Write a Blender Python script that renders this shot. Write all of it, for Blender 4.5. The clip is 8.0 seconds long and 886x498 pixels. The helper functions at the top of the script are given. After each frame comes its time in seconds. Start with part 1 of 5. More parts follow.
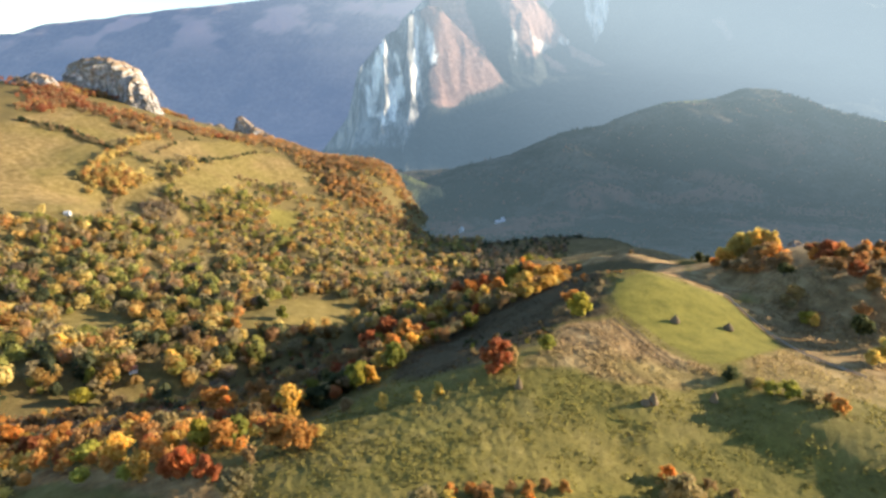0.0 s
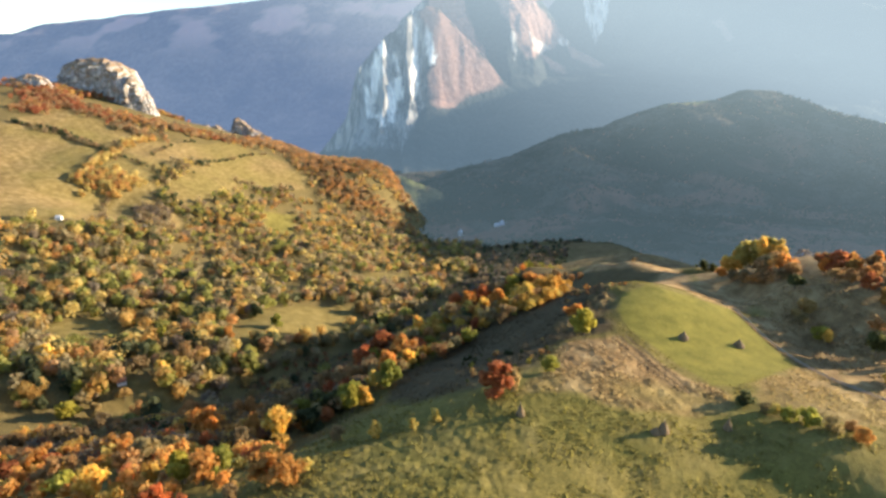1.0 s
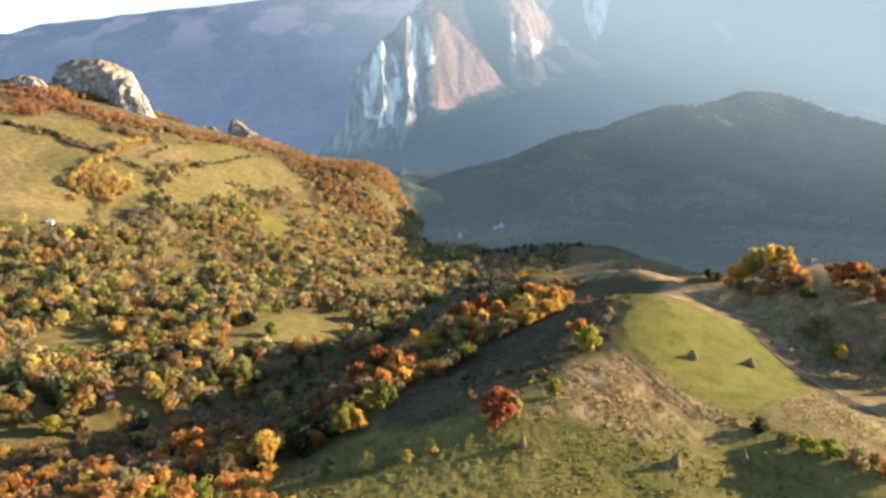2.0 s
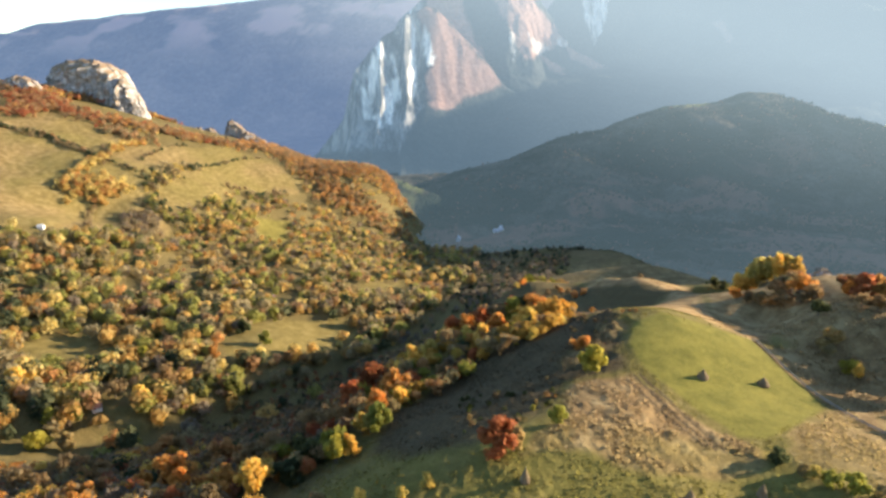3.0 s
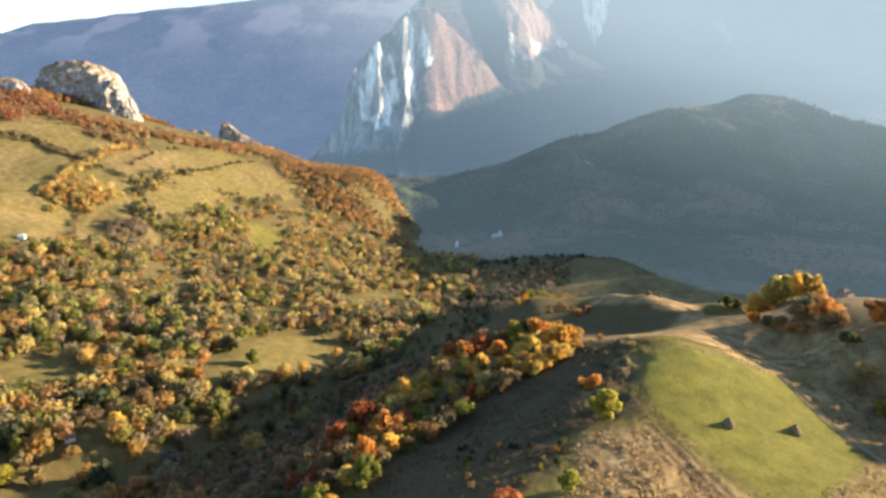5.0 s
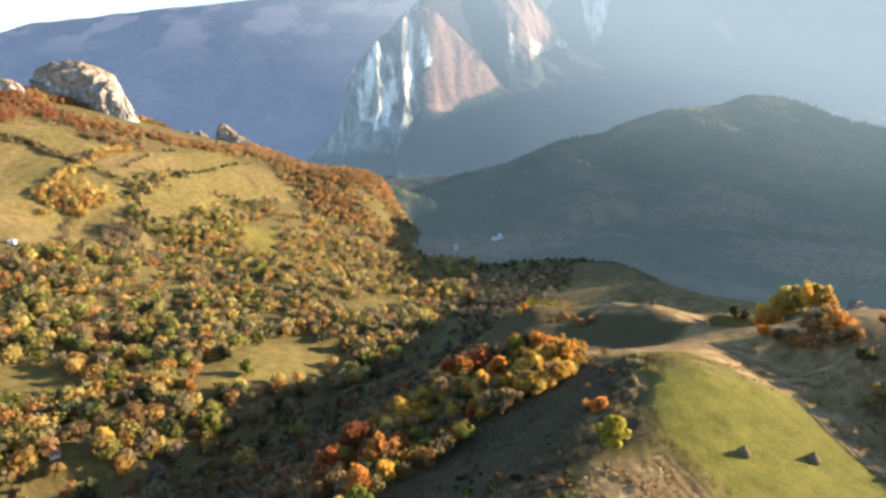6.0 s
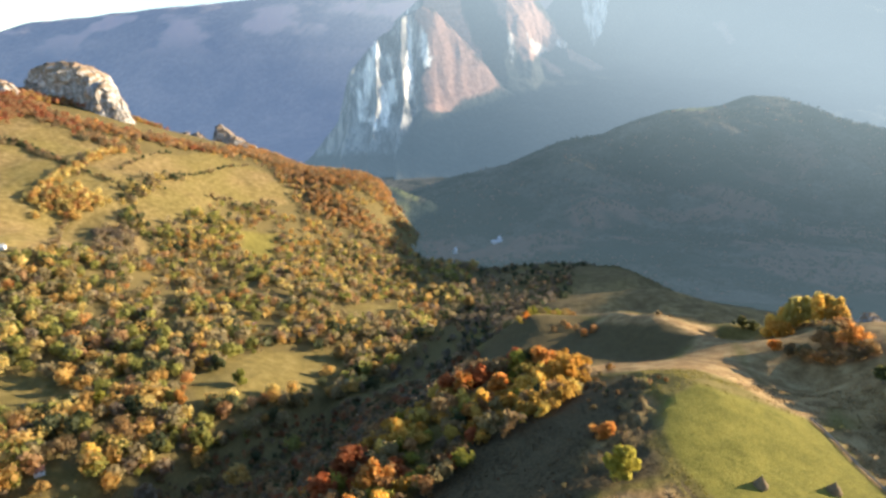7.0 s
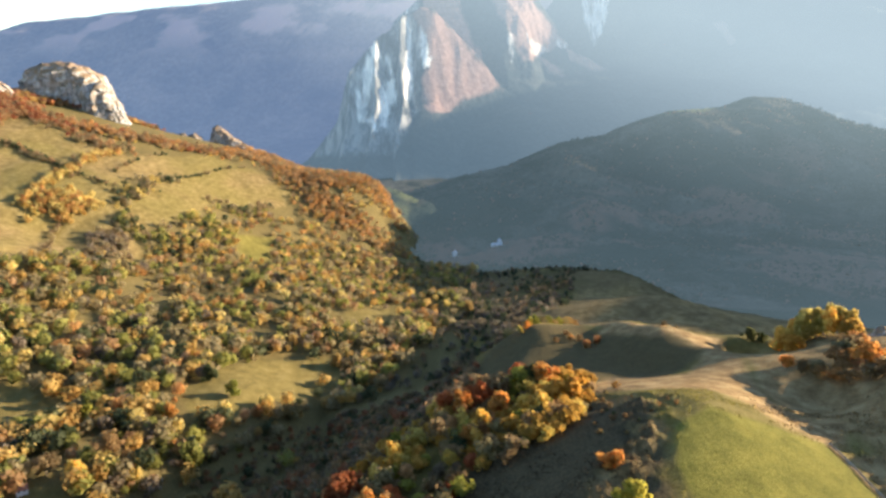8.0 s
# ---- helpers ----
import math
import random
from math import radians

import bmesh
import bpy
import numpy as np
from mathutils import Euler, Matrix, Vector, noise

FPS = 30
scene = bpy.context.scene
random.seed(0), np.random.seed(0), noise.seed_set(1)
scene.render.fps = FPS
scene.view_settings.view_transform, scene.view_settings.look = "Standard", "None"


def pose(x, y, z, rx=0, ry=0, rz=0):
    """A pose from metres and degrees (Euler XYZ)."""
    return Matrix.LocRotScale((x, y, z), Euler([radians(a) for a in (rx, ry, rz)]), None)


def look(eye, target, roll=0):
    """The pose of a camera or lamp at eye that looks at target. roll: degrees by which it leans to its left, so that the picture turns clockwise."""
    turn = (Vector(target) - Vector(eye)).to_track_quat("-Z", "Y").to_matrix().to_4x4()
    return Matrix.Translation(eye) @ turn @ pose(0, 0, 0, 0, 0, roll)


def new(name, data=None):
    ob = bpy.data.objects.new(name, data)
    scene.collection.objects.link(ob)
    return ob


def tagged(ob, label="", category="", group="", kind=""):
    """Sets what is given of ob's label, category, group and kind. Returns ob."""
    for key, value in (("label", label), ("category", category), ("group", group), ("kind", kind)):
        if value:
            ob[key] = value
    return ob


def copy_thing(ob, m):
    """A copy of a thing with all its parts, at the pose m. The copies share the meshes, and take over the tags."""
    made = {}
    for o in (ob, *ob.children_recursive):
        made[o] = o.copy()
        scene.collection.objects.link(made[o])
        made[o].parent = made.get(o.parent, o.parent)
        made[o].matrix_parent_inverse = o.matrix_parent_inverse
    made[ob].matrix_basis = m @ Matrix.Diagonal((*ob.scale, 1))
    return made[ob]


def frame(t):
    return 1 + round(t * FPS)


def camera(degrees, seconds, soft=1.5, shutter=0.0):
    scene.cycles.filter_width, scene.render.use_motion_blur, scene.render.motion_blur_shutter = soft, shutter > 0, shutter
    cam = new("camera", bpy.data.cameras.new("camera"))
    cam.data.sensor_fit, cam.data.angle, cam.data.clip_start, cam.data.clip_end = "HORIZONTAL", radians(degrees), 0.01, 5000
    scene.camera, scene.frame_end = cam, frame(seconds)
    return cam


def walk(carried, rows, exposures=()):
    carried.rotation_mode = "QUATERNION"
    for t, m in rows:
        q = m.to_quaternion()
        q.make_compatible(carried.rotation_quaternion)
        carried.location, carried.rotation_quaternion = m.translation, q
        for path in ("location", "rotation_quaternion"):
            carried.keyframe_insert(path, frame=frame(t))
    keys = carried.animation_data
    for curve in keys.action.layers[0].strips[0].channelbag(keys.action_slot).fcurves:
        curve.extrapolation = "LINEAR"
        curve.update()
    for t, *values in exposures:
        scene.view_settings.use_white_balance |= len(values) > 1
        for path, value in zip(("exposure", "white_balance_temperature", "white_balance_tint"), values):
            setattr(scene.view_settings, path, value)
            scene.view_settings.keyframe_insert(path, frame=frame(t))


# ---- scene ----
EXPOSURE = 1.52
cam = camera(71.95, 8.0, soft=2.8)
PATH = [
    (0.0, 0.00, 0.00, 180.00, 73.16, 0.21, 0.28),
    (0.5, 0.29, 6.81, 180.94, 73.18, 0.17, 0.24),
    (1.0, 0.59, 13.65, 181.90, 73.20, 0.14, 0.21),
    (1.5, 0.88, 20.51, 182.86, 73.21, 0.10, 0.17),
    (2.0, 1.18, 27.39, 183.83, 73.21, 0.08, 0.13),
    (2.5, 1.47, 34.29, 184.81, 73.22, 0.06, 0.10),
    (3.0, 1.76, 41.21, 185.79, 73.21, 0.04, 0.06),
    (3.5, 2.05, 48.15, 186.77, 73.21, 0.02, 0.03),
    (4.0, 2.34, 55.09, 187.76, 73.20, -0.00, 0.00),
    (4.5, 2.62, 62.05, 188.75, 73.20, -0.02, -0.03),
    (5.0, 2.90, 69.01, 189.73, 73.19, -0.03, -0.06),
    (5.5, 3.18, 75.98, 190.72, 73.18, -0.05, -0.08),
    (6.0, 3.45, 82.95, 191.71, 73.17, -0.07, -0.11),
    (6.5, 3.71, 89.93, 192.69, 73.16, -0.09, -0.13),
    (7.0, 3.98, 96.89, 193.67, 73.15, -0.12, -0.15),
    (7.5, 4.23, 103.86, 194.64, 73.14, -0.15, -0.17),
    (8.0, 4.48, 110.82, 195.61, 73.14, -0.18, -0.18),
]
walk(cam, [(t, pose(x, y, z, rx, ry, rz)) for t, x, y, z, rx, ry, rz in PATH], exposures=[(0.0, EXPOSURE), (8.0, EXPOSURE)])

# ---- light: a low autumn sun and a clear sky ----
SUN_RISE, SUN_SIDE = 12.8, 14.5  # degrees above the horizon; degrees from +x towards +y
world = bpy.data.worlds.new("sky")
scene.world = world
world.use_nodes = True
sky = world.node_tree.nodes.new("ShaderNodeTexSky")
sky.sky_type, sky.sun_disc = "NISHITA", False
sky.sun_elevation, sky.sun_rotation = radians(SUN_RISE), radians(90 - SUN_SIDE)
sky.dust_density, sky.ozone_density, sky.altitude = 0.5, 1.5, 1500.0
world.node_tree.links.new(sky.outputs[0], world.node_tree.nodes["Background"].inputs[0])
world.node_tree.nodes["Background"].inputs[1].default_value = 0.115
sun = new("sun", bpy.data.lights.new("sun", "SUN"))
sun.data.energy, sun.data.angle, sun.data.color = 5.0, radians(0.6), (1.0, 0.82, 0.58)
a, e = radians(SUN_SIDE), radians(SUN_RISE)
sun.matrix_world = look((0, 0, 500), (-math.cos(a) * math.cos(e), -math.sin(a) * math.cos(e), 500 - math.sin(e)))

# ---- the shape of the land: heights along its crests, slopes and valleys ----
CREST = [(14, 120, 75), (12, 171, 73), (24, 186, 74), (36, 212, 74), (62, 240, 71), (80, 258, 69), (84, 282, 71),
         (106, 321, 70), (102, 338, 64), (118, 350, 59), (143, 372, 51), (158, 420, 39), (168, 455, 30), (164, 470, 29), (151, 489, 28), (122, 520, 6), (126, 425, 27), (112, 455, 18), (71, 540, 5), (90, 552, 1), (109, 557, -3), (136, 528, 13), (160, 434, 38), (74, 500, 6), (62, 580, -26), (100, 592, -17), (135, 585, -16), (165, 545, 2), (185, 505, 8)]
MEADOW = [(-14, 155, 73), (-49, 156, 70), (53, 166, 69), (89, 170, 66), (116, 172, 71), (69, 180, 71), (93, 188, 67),
          (80, 226, 69), (106, 206, 68), (105, 259, 66), (132, 264, 60), (157, 266, 55), (149, 290, 60), (147, 302, 61), (-42, 167, 69)]
EAST = [(150, 195, 66), (186, 307, 60), (204, 326, 67), (190, 325, 65), (181, 402, 48), (246, 413, 56), (232, 443, 42),
        (192, 456, 19), (196, 468, 28), (175, 350, 46), (178, 290, 52), (290, 330, 70), (340, 430, 32), (300, 490, -2), (330, 600, -30), (250, 760, -70), (177, 898, -82)]
WEST_FLANK = [(32, 248, 65), (13, 217, 69), (-4, 245, 56), (57, 299, 63), (34, 315, 54), (24, 297, 53), (7, 290, 46), (67, 331, 59), (77, 314, 66), (54, 262, 67),
              (18, 199, 74), (68, 347, 51), (38, 361, 39), (48, 381, 41), (-40, 230, 46), (-28, 283, 42),
              (-12, 292, 42), (-20, 309, 39), (-7, 339, 35), (14, 367, 35), (71, 395, 37), (111, 493, 10), (130, 640, -27), (87, 653, -42), (221, 672, -24), (175, 610, -22), (249, 860, -78)]
NEAR_WEST = [(-61, 212, 43), (-92, 224, 36), (-102, 170, 56), (-72, 144, 68), (-148, 207, 34), (-60, 330, 4), (-30, 420, -12), (20, 560, -44), (-160, 300, -6)]
VALLEY = [(-218, 381, -34), (-189, 406, -40), (-206, 415, -33), (-180, 442, -43), (-183, 480, -39), (-295, 492, -41), (-112, 512, -60),
          (-153, 527, -45), (-238, 530, -43), (-328, 550, -34), (-387, 584, -20), (-175, 629, -55), (-371, 658, -23), (-81, 672, -70),
          (-316, 686, -39), (-24, 751, -86), (37, 772, -88), (-260, 400, -27), (-105, 597, -70)]
WEST_HILL = [(-425, 664, -7), (-440, 691, 12), (-194, 821, -63), (-286, 828, -58), (-398, 811, -13), (-462, 832, -2), (-471, 870, 22),
             (-116, 896, -97), (-346, 923, -20), (-617, 958, 66), (-264, 968, -57), (-48, 1014, -117), (-413, 1026, 17), (-545, 1075, 59),
             (-274, 1157, -41), (-171, 1171, -71), (-98, 1179, -104), (-254, 1290, -22), (108, 1194, -134), (263, 1015, -100)]
WEST_CREST = [(-890, 1320, 148), (-750, 1320, 128), (-650, 1415, 80), (-588, 1450, 52), (-519, 1500, 26), (-417, 1530, -4), (-288, 1450, -34),
              (-178, 1400, -42), (-118, 1350, -50), (-100, 1250, -86), (-78, 1350, -110), (-55, 1250, -142), (-40, 1180, -146), (-30, 1420, -185), (-60, 1420, -150), (-500, 1800, -110), (-200, 1700, -150), (-850, 1750, 20), (60, 1420, -190), (20, 1300, -165)]
ROUND = [(-60, 40, 66), (60, 60, 58), (160, 100, 52), (-160, 90, 44), (0, -250, 50), (-450, 0, -10), (380, 0, 40), (-620, 350, 30),
         (-800, 800, 90), (-1100, 1100, 150), (500, 300, 60), (600, 700, -70), (680, 950, -98), (700, 1200, -115), (400, 1500, -140), (900, 1600, -120),
         (1000, 700, -60), (1200, 1100, -120), (1500, 600, -40), (130, 178, 70), (140, 150, 64), (112, 152, 61), (90, 138, 61)]
LAND = np.array(CREST + MEADOW + EAST + WEST_FLANK + NEAR_WEST + VALLEY + WEST_HILL + WEST_CREST + ROUND, float)


def bend(r):
    """The thin plate's kernel."""
    return r * r * np.log(r + 1e-9)


def plate(points, soft=4.0):
    """A thin plate laid over the points: its weights."""
    p = points[:, :2] / 100.0
    n = len(p)
    a = np.zeros((n + 3, n + 3))
    a[:n, :n] = bend(np.linalg.norm(p[:, None] - p[None], axis=2)) + np.eye(n) * soft * 1e-3
    a[:n, n], a[:n, n + 1:] = 1, p
    a[n, :n], a[n + 1:, :n] = 1, p.T
    return np.linalg.solve(a, np.r_[points[:, 2], 0, 0, 0])


WEIGHTS = plate(LAND)
GRID = np.random.RandomState(5).rand(256, 256)


def value_noise(x, y):
    """Smooth noise between -1 and 1 with a cell of 1."""
    xi, yi = np.floor(x).astype(int), np.floor(y).astype(int)
    u, v = x - xi, y - yi
    u, v = u * u * (3 - 2 * u), v * v * (3 - 2 * v)
    g = lambda a, b: GRID[a % 256, b % 256]
    return 2 * ((g(xi, yi) * (1 - u) + g(xi + 1, yi) * u) * (1 - v) + (g(xi, yi + 1) * (1 - u) + g(xi + 1, yi + 1) * u) * v) - 1


def fractal(x, y, cell, octaves=4, gain=0.5):
    total, amount = 0 * x, 1.0
    for n in range(octaves):
        total = total + amount * value_noise(x / cell + 17.3 * n, y / cell - 9.1 * n)
        cell, amount = cell / 2.03, amount * gain
    return total


def smooth(a, b, v):
    v = np.clip((v - a) / (b - a), 0, 1)
    return v * v * (3 - 2 * v)


def land(x, y):
    """The height of the ground, without its fine relief."""
    x, y = np.asarray(x, float), np.asarray(y, float)
    flat = np.stack([x.ravel(), y.ravel()], 1) / 100.0
    z = np.empty(len(flat))
    n = len(LAND)
    for i in range(0, len(flat), 20000):
        q = flat[i:i + 20000]
        d = np.sqrt(((q[:, None] - LAND[None, :, :2] / 100.0) ** 2).sum(2))
        z[i:i + 20000] = bend(d) @ WEIGHTS[:n] + WEIGHTS[n] + q @ WEIGHTS[n + 1:]
    z = z.reshape(x.shape)
    far = np.maximum(smooth(1800, 2400, np.hypot(x, y)), smooth(0, 240, y - 1490 - 0.3 * np.clip(-x - 280, 0, 400)) * smooth(200, 0, x))
    return np.clip(z, -170, 260) * (1 - far) - 300 * far


# ---- materials ----
def nodes_of(name):
    m = bpy.data.materials.new(name)
    m.use_nodes = True
    t = m.node_tree
    return m, t, t.nodes["Principled BSDF"]


def link(t, a, b):
    t.links.new(a, b)


def noise_node(t, scale, detail=5.0, rough=0.6, vector=None):
    n = t.nodes.new("ShaderNodeTexNoise")
    n.inputs["Scale"].default_value, n.inputs["Detail"].default_value, n.inputs["Roughness"].default_value = scale, detail, rough
    if vector:
        link(t, vector, n.inputs["Vector"])
    return n.outputs["Fac"]


def ramp(t, fac, stops):
    n = t.nodes.new("ShaderNodeValToRGB")
    while len(n.color_ramp.elements) < len(stops):
        n.color_ramp.elements.new(0.5)
    for e, (at, colour) in zip(n.color_ramp.elements, stops):
        e.position, e.color = at, (*colour, 1)
    link(t, fac, n.inputs[0])
    return n.outputs[0]


def mix(t, fac, a, b, blend="MIX"):
    n = t.nodes.new("ShaderNodeMix")
    n.data_type, n.blend_type = "RGBA", blend
    for socket, v in ((n.inputs[0], fac), (n.inputs[6], a), (n.inputs[7], b)):
        if isinstance(v, (int, float)):
            socket.default_value = v
        elif isinstance(v, tuple):
            socket.default_value = (*v, 1)
        else:
            link(t, v, socket)
    return n.outputs[2]


def maths(t, op, a, b=0.0):
    n = t.nodes.new("ShaderNodeMath")
    n.operation = op
    for socket, v in ((n.inputs[0], a), (n.inputs[1], b)):
        if isinstance(v, (int, float)):
            socket.default_value = v
        else:
            link(t, v, socket)
    return n.outputs[0]


def bump(t, fac, strength, distance, shader):
    n = t.nodes.new("ShaderNodeBump")
    n.inputs["Strength"].default_value, n.inputs["Distance"].default_value = strength, distance
    link(t, fac, n.inputs["Height"])
    link(t, n.outputs[0], shader.inputs["Normal"])


def place(t):
    n = t.nodes.new("ShaderNodeNewGeometry")
    return n.outputs["Position"]


def attribute(t, name):
    n = t.nodes.new("ShaderNodeAttribute")
    n.attribute_name = name
    return n


def land_material():
    """Meadow grass that turns to dry grass, lush grass, bare soil or leaf litter, as the cover attribute says."""
    m, t, s = nodes_of("grassland")
    p = place(t)
    cover = attribute(t, "cover")
    split = t.nodes.new("ShaderNodeSeparateColor")
    link(t, cover.outputs["Color"], split.inputs[0])
    small, mid, large = noise_node(t, 0.9, 6, 0.7, p), noise_node(t, 0.12, 5, 0.6, p), noise_node(t, 0.02, 4, 0.6, p)
    grass = ramp(t, mid, [(0.3, (0.115, 0.098, 0.028)), (0.5, (0.178, 0.143, 0.040)), (0.7, (0.245, 0.192, 0.070))])
    grass = mix(t, maths(t, "MULTIPLY", large, 0.5), grass, (0.195, 0.160, 0.062))
    lush = ramp(t, mid, [(0.3, (0.140, 0.134, 0.026)), (0.7, (0.240, 0.210, 0.044))])
    dry = ramp(t, mid, [(0.3, (0.19, 0.115, 0.052)), (0.5, (0.33, 0.215, 0.10)), (0.7, (0.50, 0.36, 0.18))])
    soil = ramp(t, small, [(0.3, (0.060, 0.044, 0.027)), (0.7, (0.125, 0.093, 0.053))])
    litter = ramp(t, small, [(0.3, (0.10, 0.085, 0.035)), (0.7, (0.23, 0.165, 0.072))])
    c = mix(t, split.outputs[1], grass, lush)
    c = mix(t, split.outputs[0], c, dry)
    c = mix(t, split.outputs[2], c, soil)
    c = mix(t, cover.outputs["Alpha"], c, litter)
    speck = ramp(t, small, [(0.25, (0.55, 0.55, 0.55)), (0.55, (1, 1, 1)), (0.8, (1.25, 1.2, 1.1))])
    c = mix(t, 0.8, c, speck, "MULTIPLY")
    link(t, c, s.inputs["Base Color"])
    s.inputs["Roughness"].default_value = 0.95
    s.inputs["Specular IOR Level"].default_value = 0.1
    bump(t, small, 0.7, 0.5, s)
    return m


LEAF = {"r": ((0.40, 0.125, 0.050), (0.56, 0.22, 0.085)), "o": ((0.52, 0.255, 0.065), (0.74, 0.41, 0.12)),
        "p": ((0.42, 0.23, 0.090), (0.60, 0.37, 0.16)), "y": ((0.62, 0.46, 0.11), (0.82, 0.65, 0.20)),
        "l": ((0.30, 0.29, 0.055), (0.48, 0.45, 0.095)), "g": ((0.070, 0.090, 0.040), (0.16, 0.17, 0.070)),
        "a": ((0.52, 0.31, 0.065), (0.70, 0.47, 0.12)),
        "m": ((0.22, 0.165, 0.105), (0.36, 0.275, 0.18)),
        "b": ((0.29, 0.195, 0.095), (0.42, 0.30, 0.15)), "t": ((0.32, 0.25, 0.115), (0.48, 0.38, 0.18))}


def leaf_shader(m, t, s, colour):
    """Leaves that let some of the light through."""
    link(t, colour, s.inputs["Base Color"])
    s.inputs["Roughness"].default_value = 0.7
    s.inputs["Specular IOR Level"].default_value = 0.2
    through_leaf, both = t.nodes.new("ShaderNodeBsdfTranslucent"), t.nodes.new("ShaderNodeMixShader")
    link(t, colour, through_leaf.inputs[0])
    both.inputs[0].default_value = 0.62
    link(t, s.outputs[0], both.inputs[1])
    link(t, through_leaf.outputs[0], both.inputs[2])
    link(t, both.outputs[0], t.nodes["Material Output"].inputs[0])
    return m


def leaf_material(code):
    m, t, s = nodes_of("leaves")
    dark, light = LEAF[code]
    geo, info = t.nodes.new("ShaderNodeNewGeometry"), t.nodes.new("ShaderNodeObjectInfo")
    c = mix(t, geo.outputs["Random Per Island"], dark, light)
    tone = ramp(t, info.outputs["Random"], [(0.0, (0.7, 0.75, 0.8)), (0.5, (1, 1, 1)), (1.0, (1.25, 1.1, 0.9))])
    return leaf_shader(m, t, s, mix(t, 1.0, c, tone, "MULTIPLY"))


def wood_leaf_material():
    """The leaves of the far woods: each tree carries its own tint."""
    m, t, s = nodes_of("woodland_leaves")
    geo = t.nodes.new("ShaderNodeNewGeometry")
    c = attribute(t, "tint").outputs["Color"]
    tone = ramp(t, geo.outputs["Random Per Island"], [(0.0, (0.85, 0.85, 0.85)), (1.0, (1.13, 1.13, 1.13))])
    return leaf_shader(m, t, s, mix(t, 1.0, c, tone, "MULTIPLY"))


def bark_material():
    m, t, s = nodes_of("bark")
    link(t, ramp(t, noise_node(t, 3, 5, 0.6, place(t)), [(0.3, (0.06, 0.045, 0.035)), (0.7, (0.2, 0.16, 0.12))]), s.inputs["Base Color"])
    s.inputs["Roughness"].default_value = 0.95
    return m


def rock_material(name="limestone", scale=1.0):
    """Pale limestone with dark cracks and tufts of dry growth on its flatter parts."""
    m, t, s = nodes_of(name)
    p = place(t)
    stretch = t.nodes.new("ShaderNodeMapping")
    stretch.inputs["Scale"].default_value = (1, 1, 0.55)
    link(t, p, stretch.inputs[0])
    crack = noise_node(t, 0.16 * scale, 9, 0.75, stretch.outputs[0])
    fine = noise_node(t, 0.07 * scale, 8, 0.7, p)
    c = ramp(t, crack, [(0.36, (0.11, 0.10, 0.095)), (0.48, (0.30, 0.285, 0.27)), (0.60, (0.56, 0.545, 0.53))])
    c = mix(t, ramp(t, fine, [(0.5, (0, 0, 0)), (0.62, (0.7, 0.7, 0.7))]), c, (0.26, 0.18, 0.11))
    normal = t.nodes.new("ShaderNodeSeparateXYZ")
    link(t, t.nodes.new("ShaderNodeNewGeometry").outputs["Normal"], normal.inputs[0])
    ledge = ramp(t, maths(t, "ADD", normal.outputs[2], maths(t, "MULTIPLY", maths(t, "SUBTRACT", fine, 0.5), 0.9)), [(0.42, (0, 0, 0)), (0.75, (1, 1, 1))])
    c = mix(t, ledge, c, (0.27, 0.18, 0.10))
    link(t, c, s.inputs["Base Color"])
    s.inputs["Roughness"].default_value = 0.9
    bump(t, crack, 0.5, 4.0 / scale, s)
    return m


def plain_material(name, colour, rough=0.8, spread=0.25, scale=2.0, metal=0.0):
    m, t, s = nodes_of(name)
    low, high = tuple(v * (1 - spread) for v in colour), tuple(min(1, v * (1 + spread)) for v in colour)
    f = noise_node(t, scale, 5, 0.6, place(t))
    link(t, ramp(t, f, [(0.3, low), (0.7, high)]), s.inputs["Base Color"])
    s.inputs["Roughness"].default_value, s.inputs["Metallic"].default_value = rough, metal
    bump(t, f, 0.4, 0.05, s)
    return m


